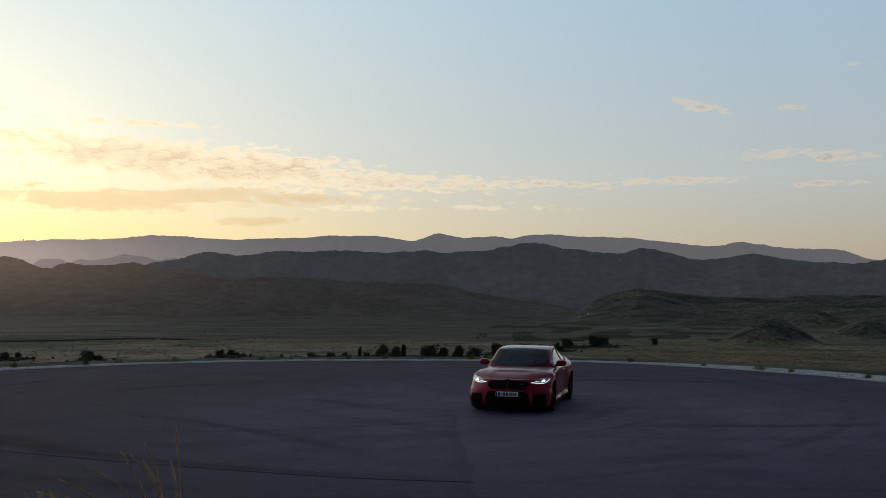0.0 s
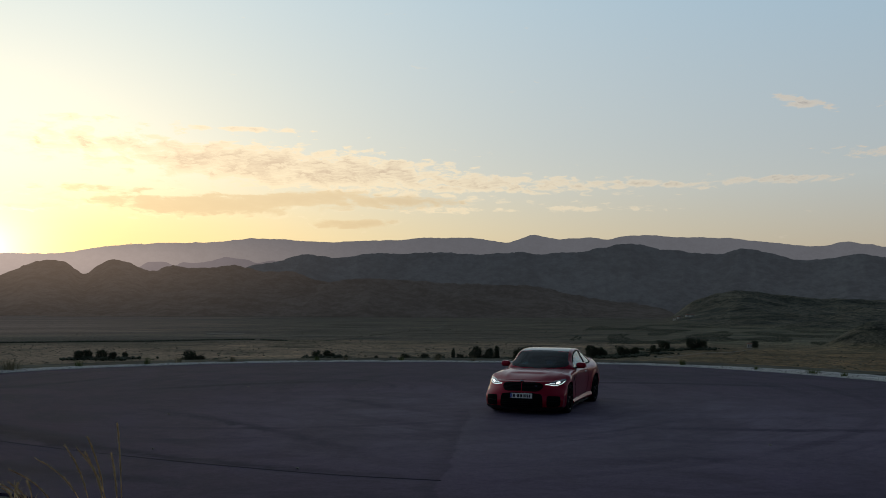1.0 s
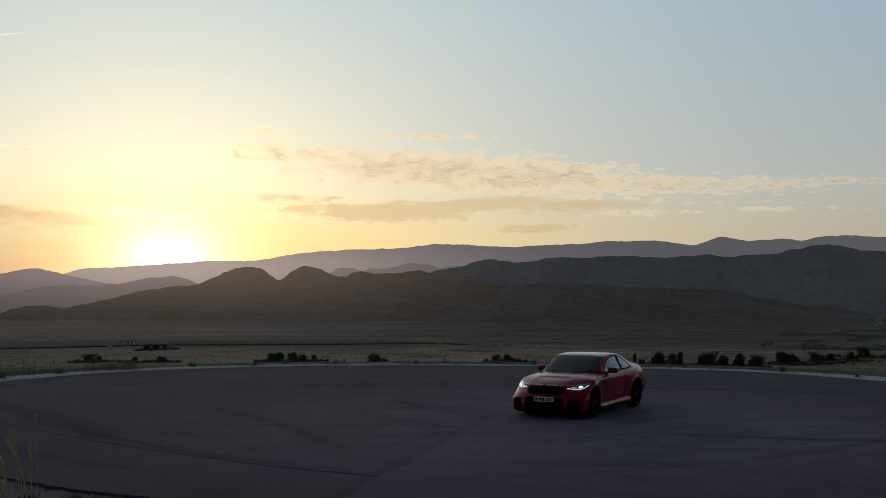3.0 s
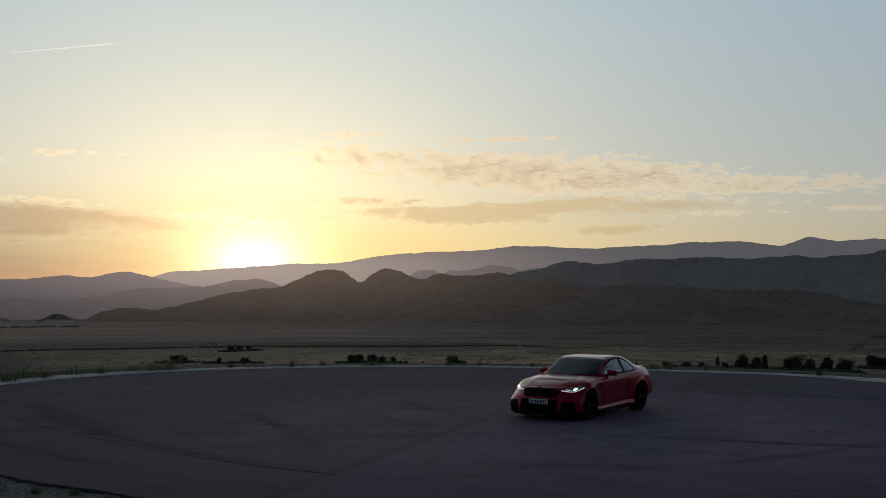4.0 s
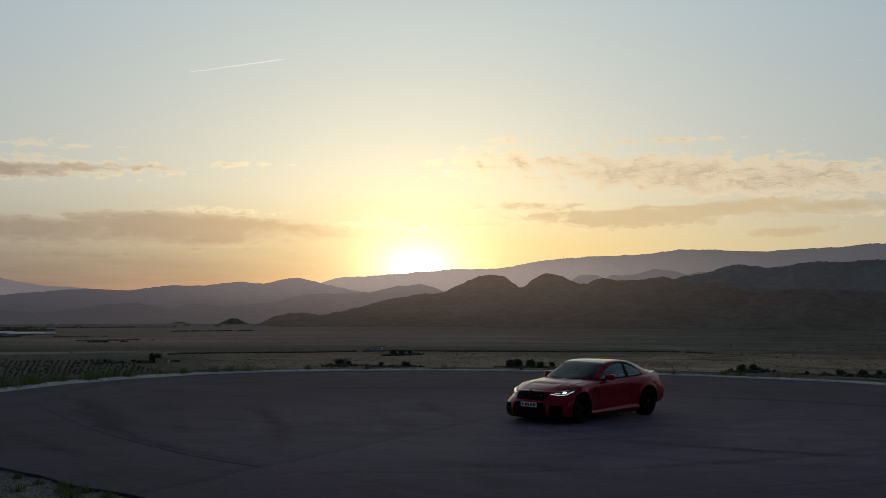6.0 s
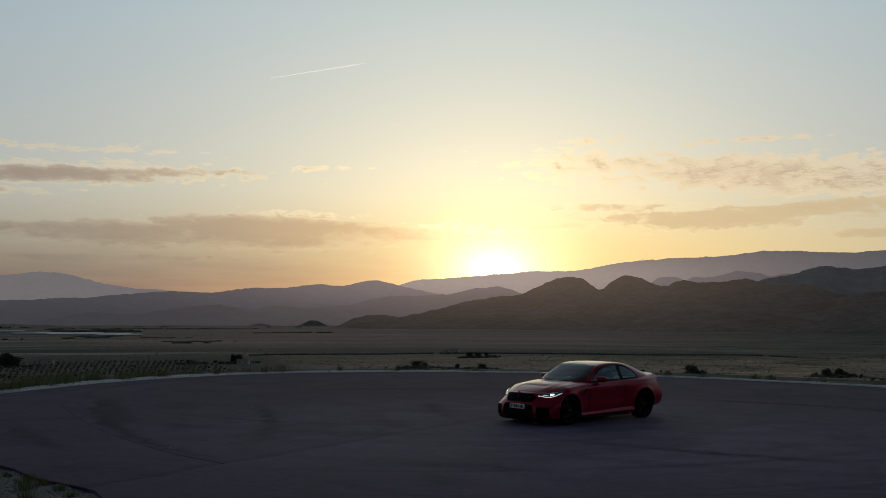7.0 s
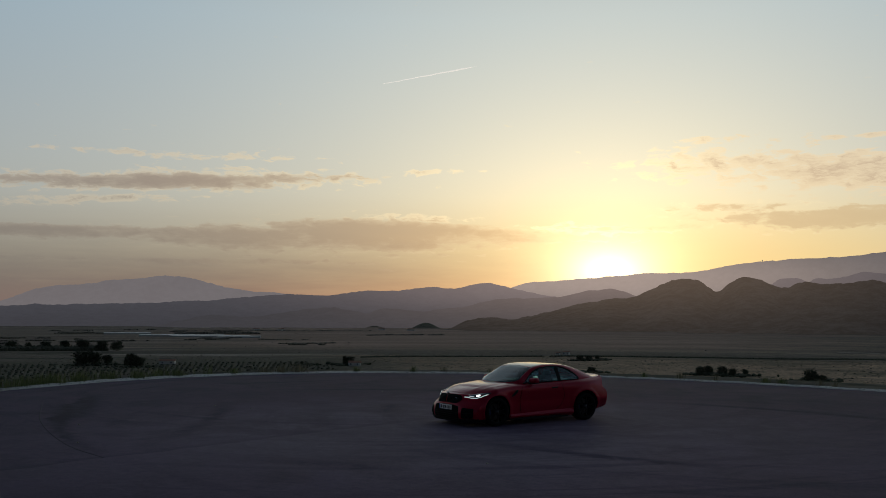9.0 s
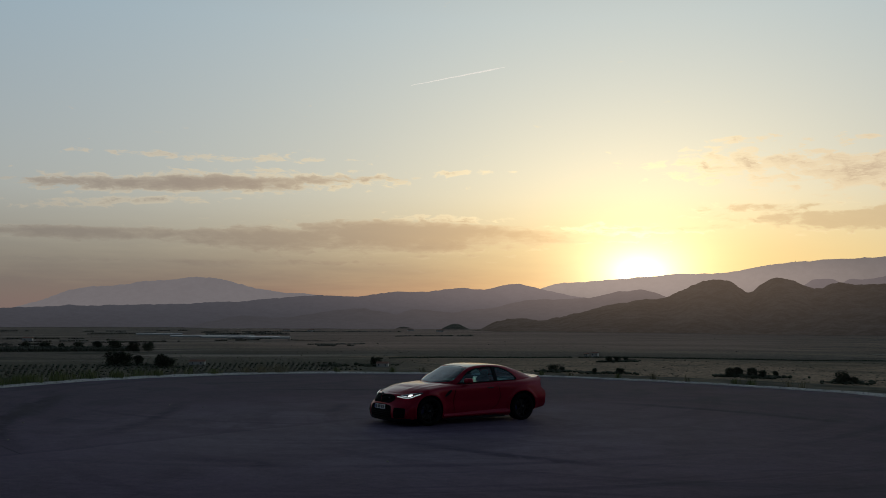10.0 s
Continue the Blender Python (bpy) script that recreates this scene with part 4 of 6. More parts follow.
# grove rows on the left-hand floor
spots = []
for i in range(16):
    for j in range(110):
        r = 660 + 26 * i + rng.uniform(-2, 2)
        a = -92 + j * 0.30 + rng.uniform(-0.05, 0.05) + 0.06 * i
        if a < -60 - 0.3 * i and rng.random() < 0.93:
            spots.append((at_land(a, r), 1.4 * rng.uniform(0.7, 1.2), 1.9 * rng.uniform(0.8, 1.2)))
for i in range(5):
    for j in range(260):
        r = 1440 + 14 * i
        a = -90 + j * 0.055 + rng.uniform(-0.02, 0.02)
        spots.append((at_land(a, r), 2.6 * rng.uniform(0.7, 1.2), 7.0 * rng.uniform(0.6, 1.1)))
for i in range(60):
    for j in range(135):
        r = 1180 + 15.5 * i + rng.uniform(-6, 6)
        a = -13.5 + j * 0.105 + 0.03 * i + rng.uniform(-0.05, 0.05)
        if noise.noise((a * 0.45, r / 210, 9.0)) > 0.0:
            spots.append((at_land(a, r), 0.9 * rng.uniform(0.6, 1.3), 1.2 * rng.uniform(0.6, 1.2)))
scatter_shrubs("grove", spots, M_GROVE, "rows of dark grove trees on the valley floor")
# broken tree lines between the far fields
spots = []
for k in range(26):
    r0 = rng.uniform(1350, 3200)
    a0 = rng.uniform(-92, -62)
    span = rng.uniform(2.0, 7.0)
    tall = rng.uniform(1.8, 4.2) * (1.3 if r0 > 2300 else 1.0)
    for j in range(int(span * 16)):
        a = a0 + j / 16 + rng.uniform(-0.03, 0.03)
        if a > -55 or noise.noise((a * 1.1, k * 3.7, 0.0)) < -0.12:
            continue
        h = tall * rng.uniform(0.5, 1.25)
        spots.append((at_land(a, r0 + 9 * (a - a0) + rng.uniform(-5, 5)), h * rng.uniform(0.5, 0.8), h))
scatter_shrubs("tree_lines", spots, M_GREY, "broken lines of dark trees between far fields")
# long hedge between pasture and groves
HEDGE = [(-62, 1150), (-56, 1180), (-50, 1205), (-44, 1225), (-38, 1240), (-33, 1245), (-29, 1180), (-27, 1215), (-25, 1400), (-23, 1560), (-20, 1650)]
spots = []
for a in np.arange(-62, -20, 0.028):
    r = float(ease(HEDGE, a)) + rng.uniform(-4, 4)
    if noise.noise((a * 0.9, 3.0, 0.0)) < -0.42 or (a > -30 and noise.noise((a * 3.1, 8.0, 0.0)) + rng.uniform(-0.3, 0.3) < 0.05):
        continue
    k = 1.0 if a < -30 else 0.5
    spots.append((at_land(float(a), r), k * rng.uniform(0.8, 1.5), k * rng.uniform(1.2, 2.3)))
scatter_shrubs("hedge", spots, M_GROVE, "long dark hedge along a pale field")


def track(name, keys, width, label):
    pts = [(a, float(ease(keys, a))) for a in np.linspace(keys[0][0], keys[-1][0], 90)]
    verts, faces = [], []
    for a, r in pts:
        for dr in (-width / 2, width / 2):
            p = at_land(a, r + dr)
            verts.append((p.x, p.y, p.z + 0.7))
    for i in range(len(pts) - 1):
        faces.append((2 * i, 2 * i + 1, 2 * i + 3, 2 * i + 2))
    return tagged(obj(name, verts, faces, M_TRACK), label, "track", kind="structure")


track("track_1", [(-21.6, 1700), (-21.2, 1760), (-20.8, 1880), (-20.4, 2150), (-20.6, 2350)], 18, "pale dirt track through the groves")
track("track_2", [(-8.5, 880), (-7, 930), (-5.5, 985), (-4, 1010), (-3, 1090)], 7, "pale dirt road across the pasture")
track("track_3", [(-34.5, 1470), (-33.5, 1478), (-32.4, 1480)], 20, "pale bare strip of earth in a field")


def make_house(az_, r, size, turn, label, film=False):
    p = at_land(az_, r)
    house = tagged(new("greenhouse" if film else "house"), label, "greenhouse" if film else "house")
    house.matrix_basis = pose(p.x, p.y, p.z, 0, 0, turn)
    w, d, h = size
    wall = M_FILM if film else M_PLASTER
    bm = bmesh.new()
    box(bm, (w, d, h + 1.5), (0, 0, h / 2 - 0.75))
    part("wall", bm, wall, house)
    bm = bmesh.new()
    up = h + (1.2 if film else 0.28 * d)
    e = 0.0 if film else 0.4
    vs = [bm.verts.new(q) for q in ((-w / 2 - e, -d / 2 - e, h), (w / 2 + e, -d / 2 - e, h), (w / 2 + e, d / 2 + e, h), (-w / 2 - e, d / 2 + e, h), (-w / 2 - e, 0, up), (w / 2 + e, 0, up))]
    for f in ((0, 1, 5, 4), (2, 3, 4, 5), (1, 2, 5), (3, 0, 4), (3, 2, 1, 0)):
        bm.faces.new([vs[i] for i in f])
    part("roof", bm, M_FILM if film else M_ROOFTILE, house)
    if not film:
        for xx in (-w * 0.28, w * 0.28):
            for s_ in (-1, 1):
                bm = bmesh.new()
                box(bm, (1.2, 0.12, 1.3), (xx, s_ * (d / 2 + 0.03), h * 0.55))
                part("window", bm, C_PANE, house, "dark window")


C_PANE = simple("dark_pane", (0.02, 0.022, 0.025), 0.2)
make_house(-49.4, 1250, (8, 6, 4.0), 30, "small white farmhouse beside dark trees")
make_house(-49.9, 1265, (5, 4, 2.6), 20, "small white outbuilding in a pale field")
make_house(-3.25, 1130, (5, 5, 4), 10, "small white hut beside a tree")
make_house(-61.9, 985, (12, 7, 3), 50, "low pale shed below a dark tree")
make_house(-72.6, 1045, (16, 7, 3.2), 60, "low pale farm building beside dark trees")
make_house(-81.4, 1985, (18, 9, 5), 70, "white farmhouse on the valley floor")
for a, r, w in ((-7.2, 2330, 14), (-7.45, 2340, 11), (-6.5, 2300, 16), (-6.75, 2320, 9)):
    make_house(a, r, (w * 0.6, 6, 4), rng.uniform(0, 90), "white house at the foot of the hills")
for a, r, w in ((-70.0, 2210, 170), (-72.4, 2260, 120), (-68.4, 2150, 90), (-71.0, 2320, 140), (-74.5, 2520, 110)):
    make_house(a, r, (w, 34, 3.6), 68 - 2 * (a + 70), "long pale plastic greenhouse on the valley floor", True)
for a, r in ((-66.0, 3050), (-67.4, 3100), (-58.5, 3000), (-60.2, 3150)):
    make_house(a, r, (20, 10, 5), rng.uniform(0, 90), "small white building far across the valley")


def make_mast(az_, tall):
    """A relay mast on the far crest."""
    z = float(ease(FAR, az_)) - 4.0
    mast = tagged(new("relay_mast"), "small dark relay mast on the far mountain crest", "mast", "masts on the far crest")
    mast.matrix_basis = pose(math.sin(radians(az_)) * 4600, math.cos(radians(az_)) * 4600, z)
    bm = bmesh.new()
    bmesh.ops.create_cone(bm, cap_ends=True, segments=8, radius1=1.9, radius2=1.1, depth=tall + 4, matrix=Matrix.Translation((0, 0, tall / 2 - 2)))
    # the mast shares the far range's painted haze glow
    part("shaft", bm, M_FAR2, mast)
    bm = bmesh.new()
    bmesh.ops.create_icosphere(bm, subdivisions=2, radius=2.1, matrix=Matrix.Translation((0, 0, tall)))
    part("dome", bm, M_FAR2, mast)


make_mast(-38.5, 8)
make_mast(-37.95, 5)


# ---- close plants on the verge ----
def blade(bm, base, tip, width, bend, seg=5):
    base, tip = Vector(base), Vector(tip)
    side = (tip - base).cross(Vector((0, 0, 1)))
    side = (side.normalized() if side.length > 1e-4 else Vector((1, 0, 0))) * width
    rows = []
    for i in range(seg + 1):
        u = i / seg
        c = base.lerp(tip, u) + Vector((0, 0, 1)) * bend * 4 * u * (1 - u)
        w = side * (1 - 0.85 * u)
        rows.append((bm.verts.new(c - w), bm.verts.new(c + w)))
    for a, b in zip(rows, rows[1:]):
        bm.faces.new((a[0], a[1], b[1], b[0]))


def ground_at(x, y):
    r, a = math.hypot(x, y), math.degrees(math.atan2(x, y))
    return verge_height(x, y, r, a) if r > pad_edge(a) else 0.0


def oat_stalk(x, y, tall, lean, spin, parent):
    """One dry grass stalk with a feathery seed head."""
    rnd = random.Random(int(x * 991 + y * 77 + tall * 13))
    bm = bmesh.new()
    z0 = ground_at(x, y)
    pts = []
    for i in range(13):
        u = i / 12
        out_ = lean * u ** 2.2
        pts.append(Vector((x + math.cos(spin) * out_ * tall, y + math.sin(spin) * out_ * tall, z0 + tall * (u - 0.32 * lean * u**3))))
    for a, b in zip(pts, pts[1:]):
        rod(bm, a, b, 0.0055, 5)
    st = part("stalk", bm, M_DRY, parent)
    bm = bmesh.new()
    for i in range(300):
        u = 0.58 + 0.42 * rnd.random()
        k = u * 12
        j = min(int(k), 11)
        c = pts[j].lerp(pts[j + 1], k - j)
        along = (pts[j + 1] - pts[j]).normalized()
        d = (along + Vector((rnd.gauss(0, 0.16), rnd.gauss(0, 0.16), rnd.gauss(0, 0.12)))).normalized()
        blade(bm, c, c + d * rnd.uniform(0.025, 0.06), 0.0055, 0.0, 2)
    part("seed_head", bm, M_DRY, parent, "straw-coloured seed head")


def oat_clump(spots_, label):
    x0, y0 = spots_[0][:2]
    thing = tagged(new("dry_grass"), label, "grass", "dry grasses on the verge")
    for x, y, tall, lean, spin in spots_:
        oat_stalk(x, y, tall, lean, spin, thing)
    bm = bmesh.new()
    rnd = random.Random(int(x0 * 100))
    for x, y, tall, lean, spin in spots_:
        for _ in range(7):
            a = rnd.uniform(0, 6.28)
            h = rnd.uniform(0.12, 0.38)
            blade(bm, (x, y, ground_at(x, y)), (x + math.cos(a) * h * 0.5, y + math.sin(a) * h * 0.5, ground_at(x, y) + h), 0.005, 0.05)
    part("leaves", bm, M_DRY, thing)


oat_clump([(-0.70, -15.15, 1.34, 0.08, 2.9), (-0.76, -15.30, 1.26, 0.20, 3.3), (-0.66, -15.25, 1.05, 0.12, 3.0), (-0.72, -15.35, 1.12, 0.26, 3.2), (-0.82, -15.45, 1.22, 0.28, 3.3), (-0.78, -15.22, 1.18, 0.36, 3.25), (-0.90, -15.40, 1.16, 0.52, 3.4)], "dry wild oat stalks rising from the gravel verge")
oat_clump([(-1.15, -15.50, 1.06, 0.58, 3.4), (-1.30, -15.60, 0.96, 0.66, 3.4), (-1.22, -15.72, 0.90, 0.50, 3.2), (-1.45, -15.65, 0.80, 0.7, 3.5)], "drooping straw-coloured grass on the gravel verge")
oat_clump([(-3.0, -14.0, 0.35, 0.4, 2.8), (-3.2, -14.1, 0.30, 0.3, 2.0), (-3.1, -14.2, 0.32, 0.5, 3.3)], "short dry grass stalks beside the asphalt")


def weed(x, y, tall, spread, n, mat, label, name="weed", kindname="weed"):
    rnd = random.Random(int(x * 313 + y * 171 + 5))
    bm = bmesh.new()
    for _ in range(n):
        a = rnd.uniform(0, 6.28)
        h = tall * rnd.uniform(0.45, 1.0)
        o = spread * rnd.random() * 0.6
        bx, by = x + math.cos(a) * o, y + math.sin(a) * o
        k = rnd.uniform(0.1, 0.6)
        z0 = ground_at(bx, by)
        blade(bm, (bx, by, z0 - 0.02), (bx + math.cos(a) * h * k, by + math.sin(a) * h * k, z0 + h), 0.007 + 0.006 * rnd.random(), 0.12 * h, 4)
    o = part(name, bm, mat, None)
    return tagged(o, label, kindname, "weeds on the verge")


NEAR_WEEDS = [(-1.45, -14.0, 0.26, 0.18), (-0.9, -13.75, 0.22, 0.14), (-0.1, -13.75, 0.16, 0.16), (0.5, -13.6, 0.3, 0.2), (1.1, -13.55, 0.34, 0.22), (0.85, -13.75, 0.28, 0.3), (1.7, -13.5, 0.24, 0.22),
              (1.4, -13.9, 0.3, 0.3), (2.3, -13.55, 0.2, 0.2), (-2.0, -14.3, 0.2, 0.3), (0.2, -14.2, 0.18, 0.3), (2.0, -14.1, 0.22, 0.3), (-0.6, -14.6, 0.2, 0.3), (12.6, -2.0, 0.34, 0.25), (13.0, -1.2, 0.3, 0.22)]
for x, y, tall, spread in NEAR_WEEDS:
    weed(x, y, tall * 0.46, spread, 60, M_GRASS, "small green weed in the gravel verge")
for a, d, tall, spread, n, m_ in [(-30, 0.5, 0.45, 0.35, 90, 1), (-18, 0.5, 0.3, 0.4, 80, 0), (-16.0, 0.6, 0.3, 0.4, 80, 0), (-11, 0.7, 0.55, 0.25, 40, 1), (-9, 0.7, 0.6, 0.25, 36, 1), (4.5, 0.45, 0.28, 0.22, 90, 0),
                                  (15.5, 0.4, 0.16, 0.2, 50, 0), (24, 0.5, 0.22, 0.5, 90, 0), (29, 0.4, 0.18, 0.2, 60, 0), (41, 0.5, 0.25, 0.25, 60, 0), (-56, 0.6, 0.4, 0.3, 60, 1), (-62, 0.7, 0.42, 0.3, 60, 1),
                                  (-66, 0.5, 0.35, 0.3, 60, 0), (-73, 0.6, 0.3, 0.3, 60, 0), (-80, 0.7, 0.65, 0.8, 120, 1), (-82, 0.8, 0.6, 0.7, 110, 1), (-84, 0.8, 0.5, 0.6, 100, 1), (-88, 0.7, 0.3, 0.6, 90, 0),
                                  (-95, 0.7, 0.32, 0.7, 110, 0), (-100, 0.7, 0.4, 0.8, 120, 0), (-42, 0.6, 0.35, 0.3, 70, 1), (-46, 0.5, 0.25, 0.25, 60, 0), (-35, 0.5, 0.25, 0.25, 70, 0), (-25, 0.6, 0.5, 0.25, 30, 1)]:
    r = pad_edge(a) + d
    weed(math.sin(radians(a)) * r, math.cos(radians(a)) * r, tall * (0.65 if m_ else 0.85), spread, n, M_STRAW if m_ else M_GRASS, "dry grass tuft at the asphalt edge" if m_ else "green weed tuft at the asphalt edge")
# taller green grass beyond the verge
bm = bmesh.new()
for _ in range(7000):
    a = rng.uniform(-124, -88)
    d = rng.uniform(0.35, 2.6) + 0.5 * noise.noise((a * 0.4, 0, 0))
    if d < 0.9 and (a > -106 or rng.random() < 0.5):
        continue
    if noise.noise((a * 0.5, d, 7.0)) < -0.25 + 0.5 * max(0, (a + 108) / 20):
        continue
    r = pad_edge(a) + d
    x, y = math.sin(radians(a)) * r, math.cos(radians(a)) * r
    h = rng.uniform(0.18, 0.46)
    t = rng.uniform(0, 6.28)
    z0 = ground_at(x, y)
    blade(bm, (x, y, z0), (x + math.cos(t) * h * 0.35, y + math.sin(t) * h * 0.35, z0 + h), 0.011, 0.05, 3)
tagged(part("long_grass", bm, M_GRASS, None), "tall green grass beyond the asphalt edge", "grass", kind="stuff")
# loose stones
spots = []
for _ in range(8500):
    if rng.random() < 0.55:
        a = rng.uniform(150, 205)
        d = rng.random() ** 1.3 * 2.2
    else:
        a = rng.uniform(-125, 60)
        d = rng.random() ** 1.5 * 1.2
    a = (a + 180) % 360 - 180
    r = pad_edge(a) + d + 0.03
    x, y = math.sin(radians(a)) * r, math.cos(radians(a)) * r
    w = rng.choice((0.006, 0.008, 0.011, 0.015, 0.022))
    spots.append((Vector((x, y, ground_at(x, y) - w * 0.3)), w, w * 1.3))
tagged(scatter_shrubs("gravel_stones", spots, M_STONE, "loose pale stones on the gravel verge"), category="stones")
for x, y in ((-7.4, -5.2), (-6.2, -4.6), (-4.5, -9.6), (-1.2, -10.4), (5.5, -5.0), (-9.5, 1.5)):
    bm = bmesh.new()
    clump(bm, (x, y, 0.012), 0.03, 0.024, 0.018, rng)
    tagged(part("pebble", bm, M_STONE), "small pale pebble lying on the asphalt", "stone", "pebbles on the asphalt")

# condensation trail high over the valley
bm = bmesh.new()
a, b = aim(-60.24, 13.35) * 4700, aim(-54.6, 14.40) * 4700
rows = []
for i in range(41):
    u = i / 40
    c = a.lerp(b, u) + Vector((0, 0, 2.0 * noise.noise((u * 9, 0, 0))))
    w = 0.9 + 2.4 * u ** 0.8 if u < 0.85 else (0.9 + 2.4 * 0.88) * (1 - u) / 0.15
    t = (b - a).normalized()
    n1 = t.cross(c.normalized()).normalized()
    n2 = c.normalized()
    rows.append([bm.verts.new(c + (n1 * math.cos(q) + n2 * math.sin(q)) * w) for q in (0, 1.05, 2.1, 3.14, 4.19, 5.24)])
for p, q in zip(rows, rows[1:]):
    for k in range(6):
        bm.faces.new((p[k], p[(k + 1) % 6], q[(k + 1) % 6], q[k]))
m_trail, sh, pr = material("ice_cloud")
pr.inputs["Base Color"].default_value = (0.9, 0.9, 0.9, 1)
# emission stands in for sunlight scattered by the ice
pr.inputs["Emission Color"].default_value = (1.0, 0.95, 0.85, 1)
pr.inputs["Emission Strength"].default_value = 0.95
tagged(part("contrail", bm, m_trail, None, "", smooth=True), "thin white condensation trail in the evening sky", "cloud", kind="structure")

# ---- the car ----
from mathutils import bvhtree


def paint():
    m, sh, p = material("red_paint")
    at = where(sh)
    flake = sh.noise(at, 900, 2, 0.6)
    dust = sh.noise(at, 2.2, 5, 0.65)
    sh.put(p.inputs["Base Color"], sh.mix(sh.smooth(flake, 0.3, 0.7), (0.24, 0.0006, 0.014), (0.36, 0.0012, 0.024)))
    sh.put(p.inputs["Roughness"], sh.m("ADD", 0.30, sh.m("MULTIPLY", dust, 0.10)))
    p.inputs["Metallic"].default_value = 0.25
    p.inputs["Specular IOR Level"].default_value = 0.1
    p.inputs["Coat Weight"].default_value = 0.70
    p.inputs["Coat IOR"].default_value = 1.36
    sh.put(p.inputs["Coat Roughness"], sh.smooth(dust, 0.45, 0.8, 0.02, 0.05))
    return m


def glass(name, col, gloss=1.0):
    m, sh, p = material(name)
    t = sh.node("ShaderNodeBsdfTransparent", Color=(*col, 1))
    g = sh.node("ShaderNodeBsdfGlossy", Color=(1, 1, 1, 1), Roughness=0.015)
    slant = sh.tree.nodes.new("ShaderNodeLayerWeight")
    slant.inputs["Blend"].default_value = 0.5
    sheen = sh.m("ADD", 0.04, sh.m("MULTIPLY", sh.m("POWER", slant.outputs["Facing"], 5.0), 0.96))
    mx = sh.tree.nodes.new("ShaderNodeMixShader")
    sh.put(mx.inputs[0], sh.m("MULTIPLY", sheen, gloss, clamp=True))
    sh.put(mx.inputs[1], t.outputs[0])
    sh.put(mx.inputs[2], g.outputs[0])
    sh.put(sh.tree.nodes["Material Output"].inputs[0], mx.outputs[0])
    return m


def lit(name, col, power):
    m, sh, p = material(name)
    p.inputs["Base Color"].default_value = (*col, 1)
    p.inputs["Emission Color"].default_value = (*col, 1)
    p.inputs["Emission Strength"].default_value = power
    return m


C_PAINT = paint()
C_BLACK = simple("gloss_black", (0.012, 0.012, 0.013), 0.18, coat=0.6, grain=60)
C_CARBON = simple("carbon_fibre", (0.014, 0.013, 0.014), 0.30, coat=0.7, grain=120, vary=0.4)
C_MATT = simple("matt_black_plastic", (0.008, 0.008, 0.0085), 0.75, grain=90, spec=0.2)
C_MESH = simple("grille_mesh", (0.004, 0.004, 0.004), 0.85, grain=80, spec=0.08)
C_RUBBER = simple("tyre_rubber", (0.007, 0.007, 0.0072), 0.95, grain=70, relief=0.001, spec=0.12)
C_RIM = simple("black_alloy", (0.006, 0.006, 0.0065), 0.5, grain=60, spec=0.15)
C_STEEL = simple("brake_steel", (0.055, 0.055, 0.058), 0.45, metal=1.0, grain=120)
C_CHROME = simple("chrome", (0.75, 0.75, 0.76), 0.12, metal=1.0)
C_WHITE = simple("plate_white", (0.78, 0.78, 0.76), 0.45, grain=30, vary=0.04)
C_INK = simple("plate_ink", (0.02, 0.02, 0.022), 0.5)
C_BLUE = simple("plate_blue", (0.02, 0.06, 0.32), 0.45)
C_CABIN = simple("cabin_trim", (0.016, 0.016, 0.017), 0.75, grain=50)
C_SEAT = simple("black_leather", (0.022, 0.021, 0.021), 0.55, grain=45, relief=0.001)
C_GLASS = glass("window_glass", (0.62, 0.78, 0.82), 1.2)
C_SCREEN = glass("windscreen_glass", (0.24, 0.36, 0.42), 1.0)
C_LENS = glass("lamp_lens", (0.95, 0.96, 0.96), 1.0)
C_LAMPRED = simple("red_lamp", (0.16, 0.006, 0.008), 0.12, coat=1.0, grain=90)
C_DRL = lit("daytime_lamp", (0.92, 0.97, 1.0), 0.6)
C_LOW = lit("low_beam", (0.95, 0.98, 1.0), 3.0)
C_CALIPER = simple("blue_caliper", (0.02, 0.03, 0.12), 0.35, coat=0.5)

car = tagged(new("sports_car"), "red two-door sports coupe with lit headlights on asphalt", "car")

# lengthways stations (front is minus) and the section's feature points at each
STATION = (-2.2, -1.9, -1.37, -0.95, -0.5, 0.0, 0.6, 0.95, 1.37, 1.8, 2.3)
TOP_Z = (0.752, 0.838, 0.925, 0.966, 0.985, 0.99, 1.0, 1.02, 1.045, 1.066, 1.078)
EDGE_X = (0.50, 0.665, 0.725, 0.75, 0.78, 0.795, 0.80, 0.795, 0.785, 0.75, 0.68)
EDGE_Z = (0.745, 0.822, 0.902, 0.943, 0.963, 0.974, 0.99, 1.005, 1.022, 1.042, 1.058)
SHOULDER_X = (0.80, 0.855, 0.892, 0.880, 0.866, 0.862, 0.866, 0.884, 0.912, 0.890, 0.80)
SHOULDER_Z = (0.738, 0.795, 0.866, 0.902, 0.922, 0.932, 0.945, 0.953, 0.960, 0.968, 0.985)
FLANK_X = (0.915, 0.937, 0.957, 0.918, 0.904, 0.900, 0.904, 0.930, 0.965, 0.945, 0.90)
FLANK_Z = (0.60, 0.67, 0.77, 0.80, 0.815, 0.822, 0.830, 0.830, 0.82, 0.76, 0.70)
WAIST_X = (0.93, 0.947, 0.958, 0.908, 0.890, 0.886, 0.892, 0.926, 0.968, 0.950, 0.915)
WAIST_Z = (0.42, 0.45, 0.50, 0.53, 0.55, 0.55, 0.56, 0.55, 0.53, 0.50, 0.50)
SILL_X = (0.90, 0.92, 0.942, 0.903, 0.882, 0.878, 0.886, 0.910, 0.945, 0.925, 0.86)
SILL_Z = (0.22, 0.24, 0.28, 0.30, 0.32, 0.32, 0.33, 0.33, 0.33, 0.34, 0.36)
